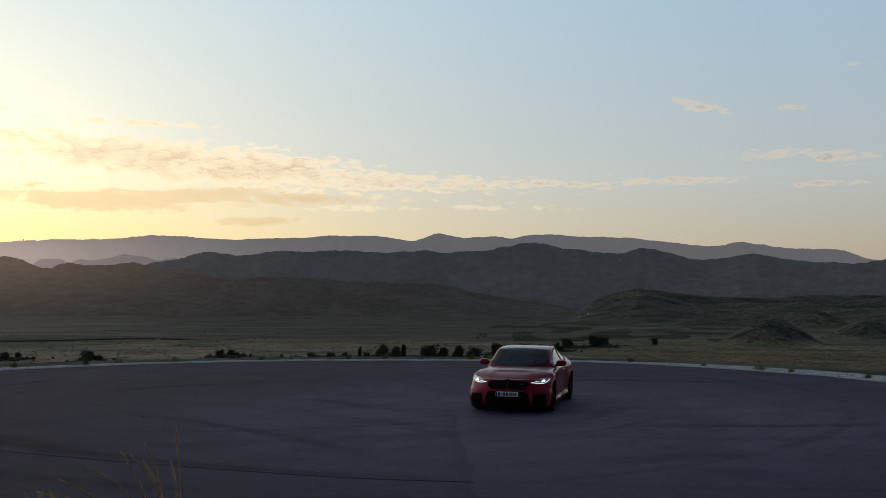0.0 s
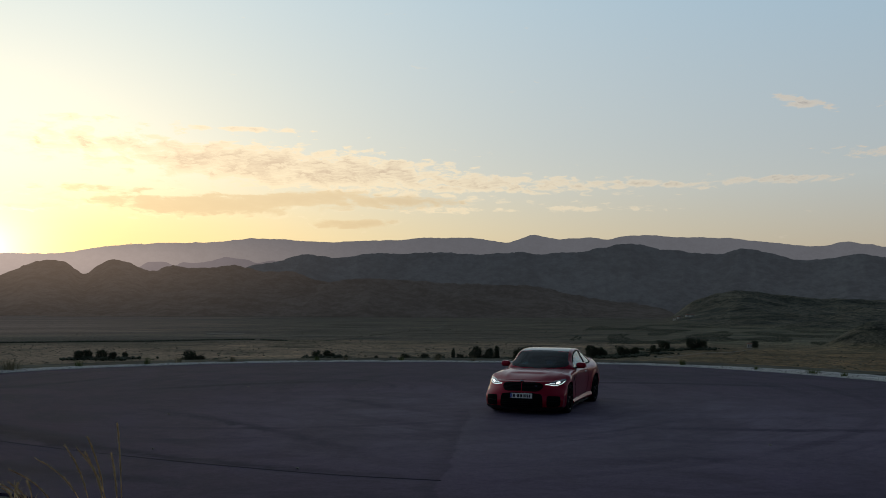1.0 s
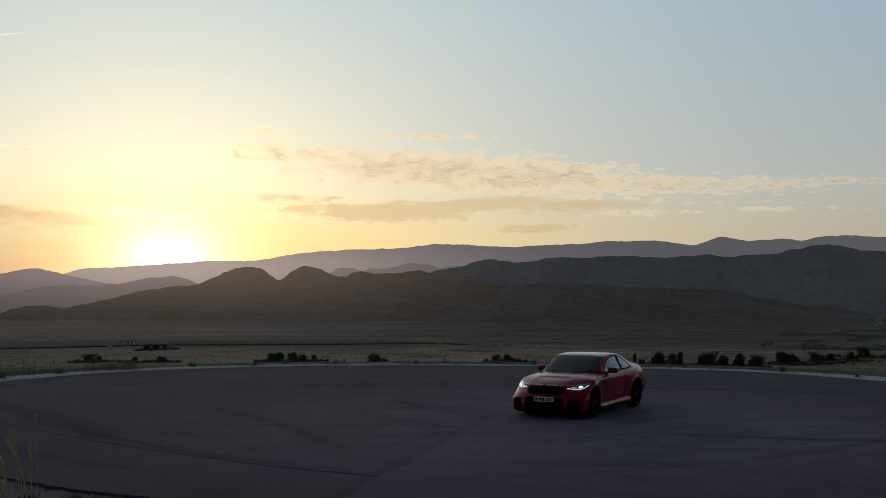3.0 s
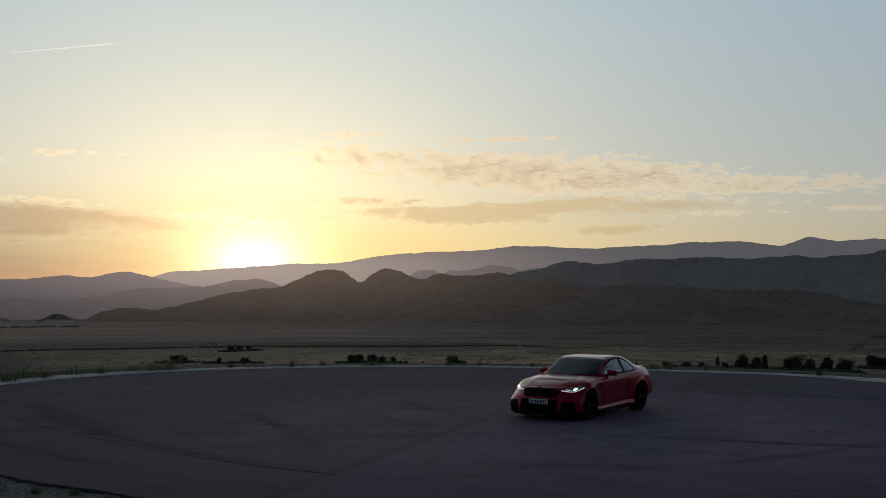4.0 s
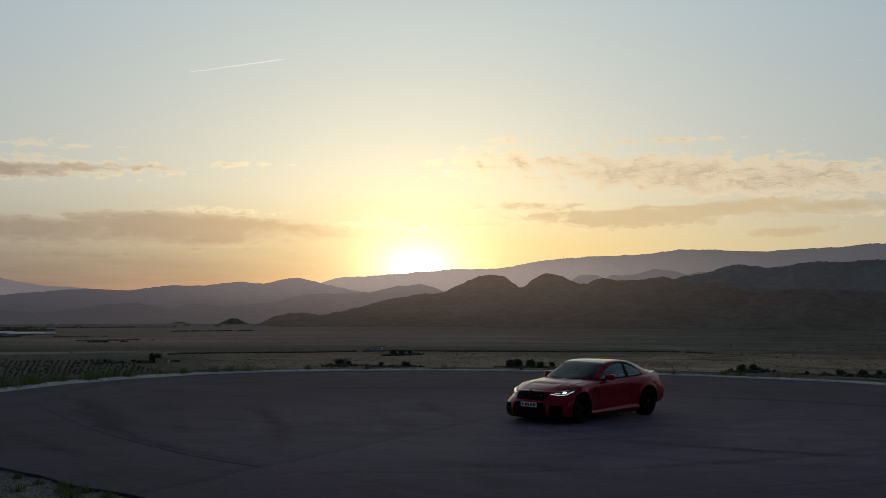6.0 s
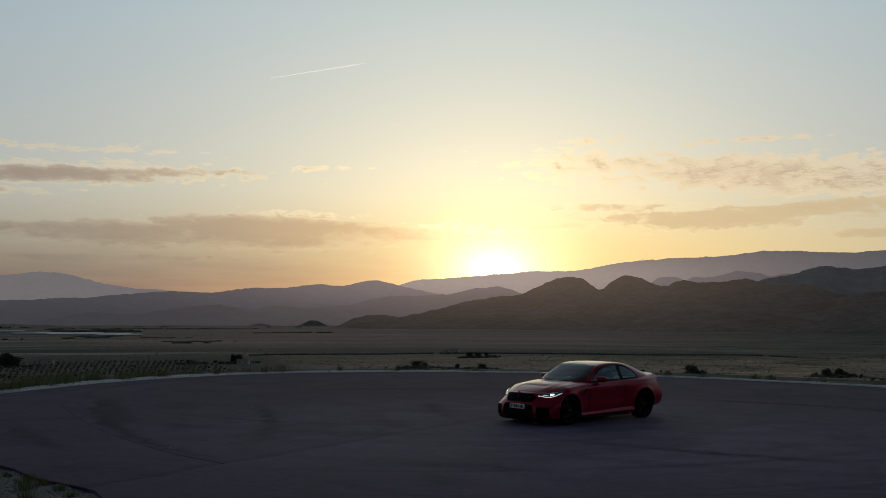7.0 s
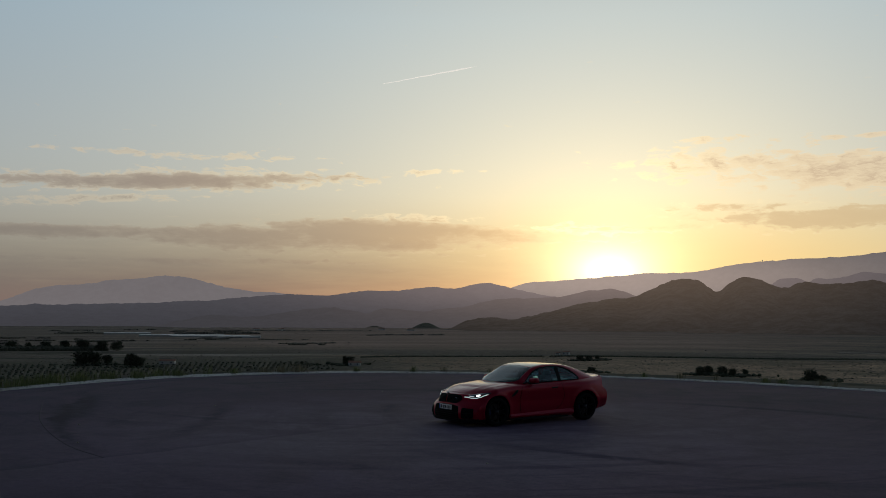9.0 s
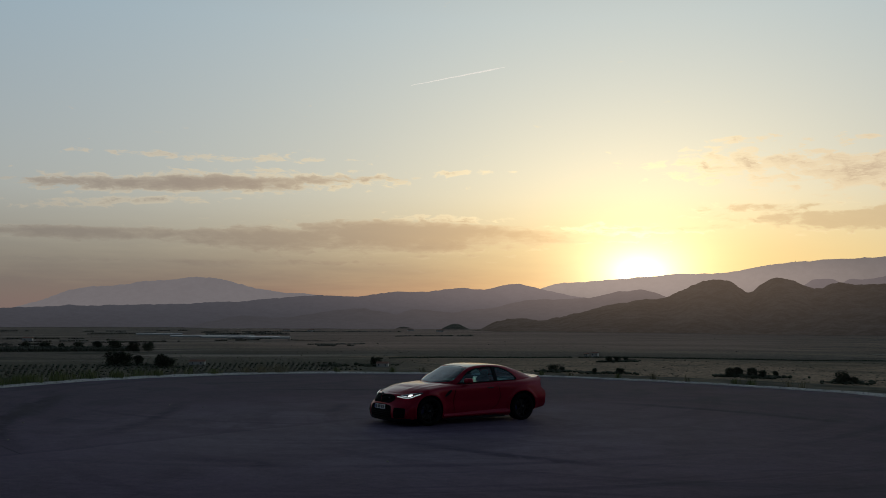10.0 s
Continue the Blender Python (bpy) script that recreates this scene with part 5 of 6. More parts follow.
BELLY_Z = (0.135, 0.13, 0.14, 0.15, 0.15, 0.15, 0.15, 0.17, 0.19, 0.24, 0.30)
# the nose and the tail seen from the side: height, place
NOSE = [(0.10, -2.13), (0.16, -2.185), (0.25, -2.225), (0.44, -2.215), (0.56, -2.205), (0.64, -2.195), (0.70, -2.175), (0.735, -2.145), (0.76, -2.10)]
TAIL = [(0.20, 2.02), (0.28, 2.17), (0.36, 2.26), (0.50, 2.305), (0.66, 2.31), (0.73, 2.285), (0.79, 2.215), (0.88, 2.175), (0.96, 2.185), (1.04, 2.20), (1.08, 2.165)]
WIDE = list(zip(STATION, SILL_X))


def nose_y(x, z):
    """Square at the bumper's corners, swept back at the headlights."""
    k = float(ss(z, 0.38, 0.66))
    return float(ease(NOSE, z)) + (0.36 + 0.24 * k) * abs(x) ** (4.2 - 2.1 * k)


def tail_y(x, z):
    return float(ease(TAIL, z)) - 0.30 * abs(x) ** (4.2 - 1.2 * float(ss(z, 0.6, 0.9)))


def along_body(y, x, z):
    """Pulls a station's point back to the rounded nose or tail."""
    if y < -1.40:
        return -1.40 + (y + 1.40) / 0.80 * (-1.40 - nose_y(x, z))
    if y > 1.50:
        return 1.50 + (y - 1.50) / 0.80 * (tail_y(x, z) - 1.50)
    return y


def chain(points, n):
    """Resample a polyline smoothly into n points."""
    pts = np.array(points, float)
    t = np.concatenate([[0], np.cumsum(np.linalg.norm(np.diff(pts, axis=0), axis=1))])
    t /= t[-1]
    u = np.linspace(0, 1, n)
    return np.stack([ease(list(zip(t, pts[:, k])), u) for k in range(pts.shape[1])], 1)


def body_section(y):
    zt, xe, ze, xs, zs, xm, zm, xd, zd, xl, zl, zb = (float(ease(list(zip(STATION, k)), y)) for k in (
        TOP_Z, EDGE_X, EDGE_Z, SHOULDER_X, SHOULDER_Z, FLANK_X, FLANK_Z, WAIST_X, WAIST_Z, SILL_X, SILL_Z, BELLY_Z))
    half = [(0, zt), (0.4 * xe, zt - 0.002), (0.75 * xe, zt - 0.35 * (zt - ze)), (xe, ze), (0.45 * xe + 0.55 * xs, 0.5 * (ze + zs)), (xs, zs), (xs + 0.72 * (xm - xs), zs - 0.32 * (zs - zm)), (xm, zm),
            (0.5 * (xm + xd) + 0.002, 0.5 * (zm + zd)), (xd, zd), (0.5 * (xd + xl) + 0.004, 0.5 * (zd + zl)), (xl, zl), (xl - 0.015, 0.6 * zb + 0.4 * zl), (xl - 0.06, zb), (0.5 * xl, zb), (0, zb)]
    pts = chain(half, 64)
    # raised middle of the bonnet with a stepped front edge, and a fold over each side
    for q in pts[:26]:
        fold = math.exp(-((abs(q[0]) - 0.47) / 0.07) ** 2) * float(ss(y, -2.15, -1.75)) * (1 - float(ss(y, -0.95, -0.7)))
        q[1] += 0.012 * fold
        q[1] += 0.022 * math.exp(-(abs(q[0]) / 0.42) ** 8) * float(ss(y, -1.66, -1.52)) * (1 - float(ss(y, -1.35, -0.85)))
    return pts


def build_body():
    ys = np.concatenate([np.linspace(-2.2, -1.9, 14), np.linspace(-1.87, 2.1, 112), np.linspace(2.12, 2.3, 9)])
    verts, faces, rings = [], [], []
    for y in ys:
        half = body_section(y)
        loop = [(x, z) for x, z in half] + [(-x, z) for x, z in half[-2:0:-1]]
        rings.append(loop)
        for x, z in loop:
            yy = along_body(float(y), x, z)
            # flared lips round the wheel arches
            for wy, wr in ((-1.3735, 0.405), (1.3735, 0.425)):
                if abs(x) > 0.8 and z > 0.2:
                    d = math.hypot(yy - wy, z - 0.345)
                    x += math.copysign(0.016 * math.exp(-((d - wr) / 0.035) ** 2), x)
            verts.append((float(x), float(yy), float(z)))
    n = len(rings[0])
    for i in range(len(ys) - 1):
        for j in range(n):
            k = (j + 1) % n
            faces.append((i * n + j, i * n + k, (i + 1) * n + k, (i + 1) * n + j)[::-1])
    # nose and tail, level by level
    half_n = n // 2 + 1
    for ring, first, curve in ((rings[0], 0, nose_y), (rings[-1], (len(ys) - 1) * n, tail_y)):
        rows = []
        for i in range(1, half_n - 1):
            x, z = ring[i]
            row = [first + i]
            for k in np.linspace(1, -1, 25)[1:-1]:
                row.append(len(verts))
                verts.append((float(x * k), curve(x * k, z), float(z)))
            rows.append(row + [first + n - i])
        rows = [[first] * 25] + rows + [[first + half_n - 1] * 25]
        for a_, b_ in zip(rows, rows[1:]):
            for k in range(24):
                f = list(dict.fromkeys((a_[k], a_[k + 1], b_[k + 1], b_[k])))
                if len(f) > 2:
                    faces.append(tuple(f))
    bm = bmesh.new()
    vs = [bm.verts.new(v) for v in verts]
    for f in faces:
        bm.faces.new([vs[k] for k in f])
    bmesh.ops.remove_doubles(bm, verts=bm.verts[:], dist=0.0006)
    bmesh.ops.recalc_face_normals(bm, faces=bm.faces)
    return bm


WHEELS = [(s_, y, 0.338) for y in (-1.3735, 1.3735) for s_ in (1, -1)]
bm = build_body()
skin = bvhtree.BVHTree.FromBMesh(bm)
body = part("body", bm, C_PAINT, None, "gloss red painted bodywork", smooth=True)
body.data.materials.append(C_MATT)
cutters = []
for side, y, z in WHEELS:
    bm = bmesh.new()
    bmesh.ops.create_cone(bm, cap_ends=True, segments=64, radius1=0.378 if y < 0 else 0.395, radius2=0.378 if y < 0 else 0.395, depth=0.5,
                          matrix=Matrix.Translation((side * 0.88, y, z + 0.012)) @ Matrix.Rotation(radians(90), 4, "Y"))
    c = part("cutter", bm, C_MATT)
    mod = body.modifiers.new("arch", "BOOLEAN")
    mod.object, mod.operation, mod.solver, mod.material_mode = c, "DIFFERENCE", "EXACT", "TRANSFER"
    cutters.append(c)
bpy.context.view_layer.update()
dg = bpy.context.evaluated_depsgraph_get()
cut = bpy.data.meshes.new_from_object(body.evaluated_get(dg))
body.modifiers.clear()
body.data = cut
for c in cutters:
    bpy.data.objects.remove(c)
body.parent = car
for poly in cut.polygons:
    if poly.center.z < 0.185 and poly.normal.z < 0.6:
        poly.material_index = 1
sharp = cut.attributes.new("sharp_edge", "BOOLEAN", "EDGE")
ebm = bmesh.new()
ebm.from_mesh(cut)
flags = [len(e.link_faces) == 2 and e.calc_face_angle(0) > radians(38) for e in ebm.edges]
ebm.free()
sharp.data.foreach_set("value", flags)


# cabin: roof rails, glass and pillars in one shell, split by outline
CROWN = [(-0.86, 0.985), (-0.7, 1.066), (-0.5, 1.170), (-0.3, 1.272), (-0.12, 1.352), (0.05, 1.387), (0.25, 1.408), (0.5, 1.413), (0.8, 1.403), (1.05, 1.374), (1.3, 1.312), (1.55, 1.220), (1.8, 1.118), (1.95, 1.07)]
RAIL_Z = [(-0.86, 0.97), (-0.62, 0.988), (-0.45, 1.10), (-0.3, 1.200), (-0.13, 1.308), (0.05, 1.358), (0.25, 1.380), (0.5, 1.386), (0.75, 1.376), (1.0, 1.336), (1.2, 1.278), (1.4, 1.208), (1.6, 1.138), (1.8, 1.084), (1.95, 1.05)]
RAIL_W = [(-0.86, 0.12), (-0.80, 0.44), (-0.72, 0.63), (-0.62, 0.742), (-0.4, 0.70), (-0.2, 0.660), (0.05, 0.632), (0.35, 0.618), (0.8, 0.608), (1.2, 0.614), (1.5, 0.630), (1.75, 0.635), (1.95, 0.60)]
BELT_W = [(-0.86, 0.14), (-0.80, 0.46), (-0.72, 0.65), (-0.62, 0.765), (-0.2, 0.805), (0, 0.815), (0.6, 0.822), (1.0, 0.82), (1.25, 0.812), (1.5, 0.785), (1.75, 0.735), (1.95, 0.66)]
BELT_Z = [(-0.86, 0.955), (-0.55, 0.960), (0, 0.975), (0.6, 0.995), (1.2, 1.020), (1.6, 1.035), (1.95, 1.035)]
SIDE_GLASS = [(-0.50, 0.985), (-0.34, 1.095), (-0.14, 1.228), (0.05, 1.302), (0.30, 1.334), (0.60, 1.338), (0.82, 1.308), (1.02, 1.240), (1.17, 1.140), (1.245, 1.055), (1.20, 1.030), (0.6, 1.008), (0.0, 0.988)]


def inside(poly, x, y):
    hit = False
    for (ax, ay), (bx, by) in zip(poly, poly[1:] + poly[:1]):
        if (ay > y) != (by > y) and x < (bx - ax) * (y - ay) / (by - ay) + ax:
            hit = not hit
    return hit


def build_cabin():
    ys = np.linspace(-0.86, 1.95, 230)
    grid = []
    for y in ys:
        zc, zr, wr, wb, zb = (float(ease(k, y)) for k in (CROWN, RAIL_Z, RAIL_W, BELT_W, BELT_Z))
        zr = max(zr, zb + 0.006)
        half = [(wb + 0.004, zb - 0.06), (wb, zb), (wb + 0.55 * (wr - wb) + 0.016 * min(1, (zr - zb) / 0.2), zb + 0.55 * (zr - zb)), (wr, zr),
                (0.95 * wr, zr + 0.36 * (zc - zr)), (0.82 * wr, zr + 0.68 * (zc - zr)), (0.5 * wr, zr + 0.93 * (zc - zr)), (0, zc)]
        h = chain(half, 60)
        grid.append([(float(x), float(y), float(z)) for x, z in h] + [(-float(x), float(y), float(z)) for x, z in h[-2::-1]])
    n = len(grid[0])
    sets = {k: [] for k in ("roof", "roof_panel", "windscreen", "door_window", "door_window_r", "quarter_window", "quarter_window_r", "rear_window", "trim", "trim_r")}
    for i in range(len(ys) - 1):
        for j in range(n - 1):
            q = [grid[i][j], grid[i][j + 1], grid[i + 1][j + 1], grid[i + 1][j]]
            c = [sum(p[k] for p in q) / 4 for k in range(3)]
            wr, zr = float(ease(RAIL_W, c[1])), float(ease(RAIL_Z, c[1]))
            key = "roof"
            side_face = c[2] < zr - 0.006 and abs(c[0]) > wr - 0.03
            if side_face and -0.56 < c[1] < 1.28:
                if inside(SIDE_GLASS, c[1], c[2]):
                    right = "_r" if c[0] < 0 else ""
                    key = ("door_window" if c[1] < 0.56 else "quarter_window") + right
                    if 0.56 < c[1] < 0.66:
                        key = "trim" + ("_r" if c[0] < 0 else "")
                elif inside([(a + (0.02 if a > 0.4 else -0.025), b + (0.016 if b > 1.1 else -0.014)) for a, b in SIDE_GLASS], c[1], c[2]):
                    key = "trim" + ("_r" if c[0] < 0 else "")
            elif c[1] < 0.02 and abs(c[0]) < wr * 0.95 - 0.005 and c[2] > 0.985 and c[2] < 1.362 - 0.028 * (c[0] / 0.6) ** 2:
                key = "windscreen"
            elif -0.1 < c[1] < 1.10 and abs(c[0]) < wr * 0.92:
                key = "roof_panel"
            elif c[1] > 1.13 and abs(c[0]) < wr * 0.88 and c[1] < 1.76:
                key = "rear_window"
            sets[key].append(q)
    names = {"roof": "roof_frame", "door_window_r": "door_window", "quarter_window_r": "quarter_window", "trim": "window_trim", "trim_r": "window_trim"}
    for key, quads in sets.items():
        b = bmesh.new()
        seen = {}
        for q in quads:
            vs = []
            for p in q:
                if p not in seen:
                    seen[p] = b.verts.new(p)
                vs.append(seen[p])
            b.faces.new(vs[::-1])
        b.normal_update()
        mat = {"roof": C_PAINT, "roof_panel": C_CARBON, "trim": C_MATT, "trim_r": C_MATT}.get(key, C_SCREEN if key in ("windscreen", "rear_window") else C_GLASS)
        o = part(names.get(key, key), b, mat, car, {"roof": "gloss red roof rails and pillars", "trim": "black window surround", "trim_r": "black window surround"}.get(key, "dark carbon roof panel" if key == "roof_panel" else "tinted glass"), smooth=True)
        sol = o.modifiers.new("thick", "SOLIDIFY")
        sol.thickness, sol.offset = (0.03, -1) if key in ("roof", "roof_panel") else ((0.02, -0.6) if mat is C_MATT else (0.004, -2.4))
        if mat in (C_GLASS, C_SCREEN):
            o.visible_shadow = False


build_cabin()


def smooth_outline(poly, times=2):
    for _ in range(times):
        poly = [q for a, b in zip(poly, poly[1:] + poly[:1]) for q in ((a[0] * 0.75 + b[0] * 0.25, a[1] * 0.75 + b[1] * 0.25), (a[0] * 0.25 + b[0] * 0.75, a[1] * 0.25 + b[1] * 0.75))]
    return poly


def strip(line, width):
    """The outline of a band along a polyline."""
    pts = [Vector(p) for p in line]
    a, b = [], []
    for i, p in enumerate(pts):
        d = (pts[min(i + 1, len(pts) - 1)] - pts[max(i - 1, 0)]).normalized()
        nrm = Vector((-d.y, d.x)) * width / 2
        a.append(tuple(p + nrm))
        b.append(tuple(p - nrm))
    return a + b[::-1]


def wrap(name, poly, view, mat, parent, label="", lift=0.004, thick=0.014, step=0.035, smooth=True, tree=None):
    """A panel with depth that follows the bodywork. view: front, back, left, right or top."""
    bm = bmesh.new()
    flat = {"front": lambda u, v: (u, 0, v), "back": lambda u, v: (u, 0, v), "left": lambda u, v: (0, u, v), "right": lambda u, v: (0, u, v), "top": lambda u, v: (u, v, 0)}[view]
    bm.faces.new([bm.verts.new(flat(u, v)) for u, v in poly])
    axes = {"front": (0, 2), "back": (0, 2), "left": (1, 2), "right": (1, 2), "top": (0, 1)}[view]
    for k, ax in enumerate(axes):
        vals = [p[k] for p in poly]
        nrm = [0, 0, 0]
        nrm[ax] = 1
        t = math.floor(min(vals) / step) * step + step
        while t < max(vals):
            bmesh.ops.bisect_plane(bm, geom=bm.verts[:] + bm.edges[:] + bm.faces[:], plane_co=[t * q for q in nrm], plane_no=nrm)
            t += step
    ray = {"front": Vector((0, 1, 0)), "back": Vector((0, -1, 0)), "left": Vector((-1, 0, 0)), "right": Vector((1, 0, 0)), "top": Vector((0, 0, -1))}[view]
    norms = {}
    for v in bm.verts:
        hit, nrm, _, _ = (tree or skin).ray_cast(v.co - ray * 4, ray)
        if hit is None:
            hit, nrm, _, _ = (tree or skin).find_nearest(v.co - ray * 2.4)
        if nrm.dot(ray) > 0:
            nrm = -nrm
        norms[v] = nrm
        v.co = hit + nrm * lift
    for f in bm.faces:
        f.normal_update()
        if f.normal.dot(ray) > 0:
            f.normal_flip()
    top = list(bm.verts)
    base = bmesh.ops.extrude_face_region(bm, geom=bm.faces[:])
    fresh = [g for g in base["geom"] if isinstance(g, bmesh.types.BMVert)]
    for v, w in zip(top, [None] * len(top)):
        v.co = v.co - norms[v] * thick
    bmesh.ops.recalc_face_normals(bm, faces=bm.faces)
    return part(name, bm, mat, parent, label, smooth=False)


def flip(poly):
    return [(-u, v) for u, v in poly]


def turned(bm, profile, seg=48):
    """A solid of revolution about x from (x, radius) pairs."""
    rows = [[bm.verts.new((x, r * math.cos(2 * math.pi * i / seg), r * math.sin(2 * math.pi * i / seg))) for i in range(seg)] for x, r in profile]
    for a, b in zip(rows, rows[1:]):
        for i in range(seg):
            j = (i + 1) % seg
            bm.faces.new((a[i], a[j], b[j], b[i]))


# front end
wrap("front_intake", smooth_outline([(-0.50, 0.145), (0.50, 0.145), (0.495, 0.40), (0.44, 0.505), (-0.44, 0.505), (-0.495, 0.40)], 1), "front", C_MESH, car, "black lower air intake", 0.004, 0.01)
for k in range(4):
    z = 0.19 + 0.045 * k
    wrap("intake_slat", [(-0.48, z), (0.48, z), (0.48, z + 0.010), (-0.48, z + 0.010)], "front", C_MATT, car, "", 0.012, 0.012)
for sgn in (1, -1):
    f = (lambda q: q) if sgn == 1 else flip
    kidney = wrap("kidney_grille", f([(0.010, 0.545), (0.33, 0.535), (0.40, 0.550), (0.455, 0.595), (0.478, 0.645), (0.455, 0.695), (0.40, 0.722), (0.32, 0.735), (0.010, 0.738)]), "front", C_MESH, car, "black kidney-shaped grille", 0.004, 0.012)
    for k in range(6):
        z = 0.556 + 0.029 * k
        far_x = 0.40 + 0.05 * math.sin(math.pi * (k + 0.5) / 6)
        wrap("grille_bar", f([(0.03, z), (far_x, z), (far_x, z + 0.010), (0.03, z + 0.010)]), "front", C_MATT, kidney, "", 0.014, 0.012)
    side = wrap("side_intake", f([(0.60, 0.200), (0.80, 0.205), (0.85, 0.225), (0.868, 0.32), (0.855, 0.425), (0.82, 0.435), (0.61, 0.445), (0.585, 0.42), (0.58, 0.23)]), "front", C_MESH, car, "black side air intake", 0.006, 0.03, 0.02)
    wrap("intake_blade", f([(0.60, 0.315), (0.835, 0.325), (0.835, 0.34), (0.60, 0.33)]), "front", C_MATT, side, "", 0.014, 0.012, 0.02)
    # headlight: dark housing, two lit shapes, clear lens
    shape = f([(0.505, 0.690), (0.60, 0.722), (0.72, 0.752), (0.84, 0.789), (0.892, 0.792), (0.898, 0.752), (0.86, 0.690), (0.77, 0.652), (0.66, 0.650), (0.57, 0.672)])
    lamp = wrap("headlight", smooth_outline(shape, 1), "front", C_BLACK, car, "slim lit headlight with white light signature", 0.003, 0.02, 0.02)
    hook = f([(0.512, 0.690), (0.585, 0.682), (0.655, 0.664), (0.76, 0.667), (0.835, 0.697), (0.878, 0.748)])
    wrap("daytime_light", strip(hook, 0.017), "front", C_DRL, lamp, "white glowing light strip", 0.012, 0.008, 0.02)
    inner = f([(0.60, 0.710), (0.66, 0.700), (0.70, 0.700)])
    wrap("daytime_light", strip(inner, 0.012), "front", C_DRL, lamp, "white glowing light strip", 0.012, 0.008, 0.02)
    wrap("low_beam_lamp", smooth_outline(f([(0.725, 0.692), (0.79, 0.702), (0.80, 0.742), (0.735, 0.734)]), 1), "front", C_LOW, lamp, "white glowing lamp", 0.012, 0.008, 0.02)
    wrap("low_beam_lamp", smooth_outline(f([(0.65, 0.705), (0.69, 0.71), (0.70, 0.733), (0.66, 0.728)]), 1), "front", C_CHROME, lamp, "chrome lamp bowl", 0.012, 0.008, 0.02)
    brow = f([(0.56, 0.706), (0.62, 0.724), (0.72, 0.747), (0.83, 0.781), (0.88, 0.785)])
    wrap("lamp_trim", strip(brow, 0.006), "front", C_CHROME, lamp, "thin bright trim", 0.012, 0.008, 0.02)
    lens = wrap("lens", smooth_outline(shape, 1), "front", C_LENS, lamp, "clear lens", 0.022, 0.003, 0.02)
    lens.visible_shadow = False
    # corner of the bumper lip
    wrap("bumper_lip", f([(0.0, 0.125), (0.62, 0.125), (0.86, 0.150), (0.87, 0.205), (0.62, 0.175), (0.0, 0.165)]), "front", C_MATT, car, "", 0.02, 0.03)
bm = bmesh.new()
box(bm, (0.52, 0.012, 0.11), (0, -2.232, 0.438), Matrix.Rotation(radians(-4), 4, "X"), 0.004)
plate = part("number_plate", bm, C_WHITE, car, "white number plate with a blue end band")
bm = bmesh.new()
box(bm, (0.54, 0.02, 0.13), (0, -2.222, 0.438), Matrix.Rotation(radians(-4), 4, "X"), 0.006)
part("plate_holder", bm, C_MATT, plate)
bm = bmesh.new()
box(bm, (0.04, 0.004, 0.10), (-0.236, -2.2395, 0.438), Matrix.Rotation(radians(-4), 4, "X"))
part("blue_band", bm, C_BLUE, plate)
px = -0.20
for k, (w, gap) in enumerate([(0.060, 0.022), (0.022, 0.016), (0.060, 0.014), (0.060, 0.034), (0.036, 0.012), (0.036, 0.012), (0.036, 0.012), (0.036, 0.012)]):
    bm = bmesh.new()
    box(bm, (w - 0.008, 0.004, 0.072 if k != 1 else 0.035), (px + w / 2, -2.2395, 0.438), Matrix.Rotation(radians(-4), 4, "X"))
    part("plate_bar", bm, C_INK, plate)
    px += w + gap * 0.62
bm = bmesh.new()
turned(bm, [(0.004, 0.002), (0.004, 0.036), (0, 0.041), (-0.006, 0.041)], 28)
bm.transform(Matrix.Translation((0, -2.150, 0.757)) @ Matrix.Rotation(radians(40), 4, "X") @ Matrix.Rotation(radians(-90), 4, "Z"))
badge = part("badge", bm, C_CHROME, car, "small round silver badge", smooth=True)
bm = bmesh.new()
box(bm, (0.055, 0.006, 0.022), (0.325, -2.150, 0.660), Matrix.Rotation(radians(12), 4, "Z"), 0.003)
part("grille_emblem", bm, C_CHROME, car)

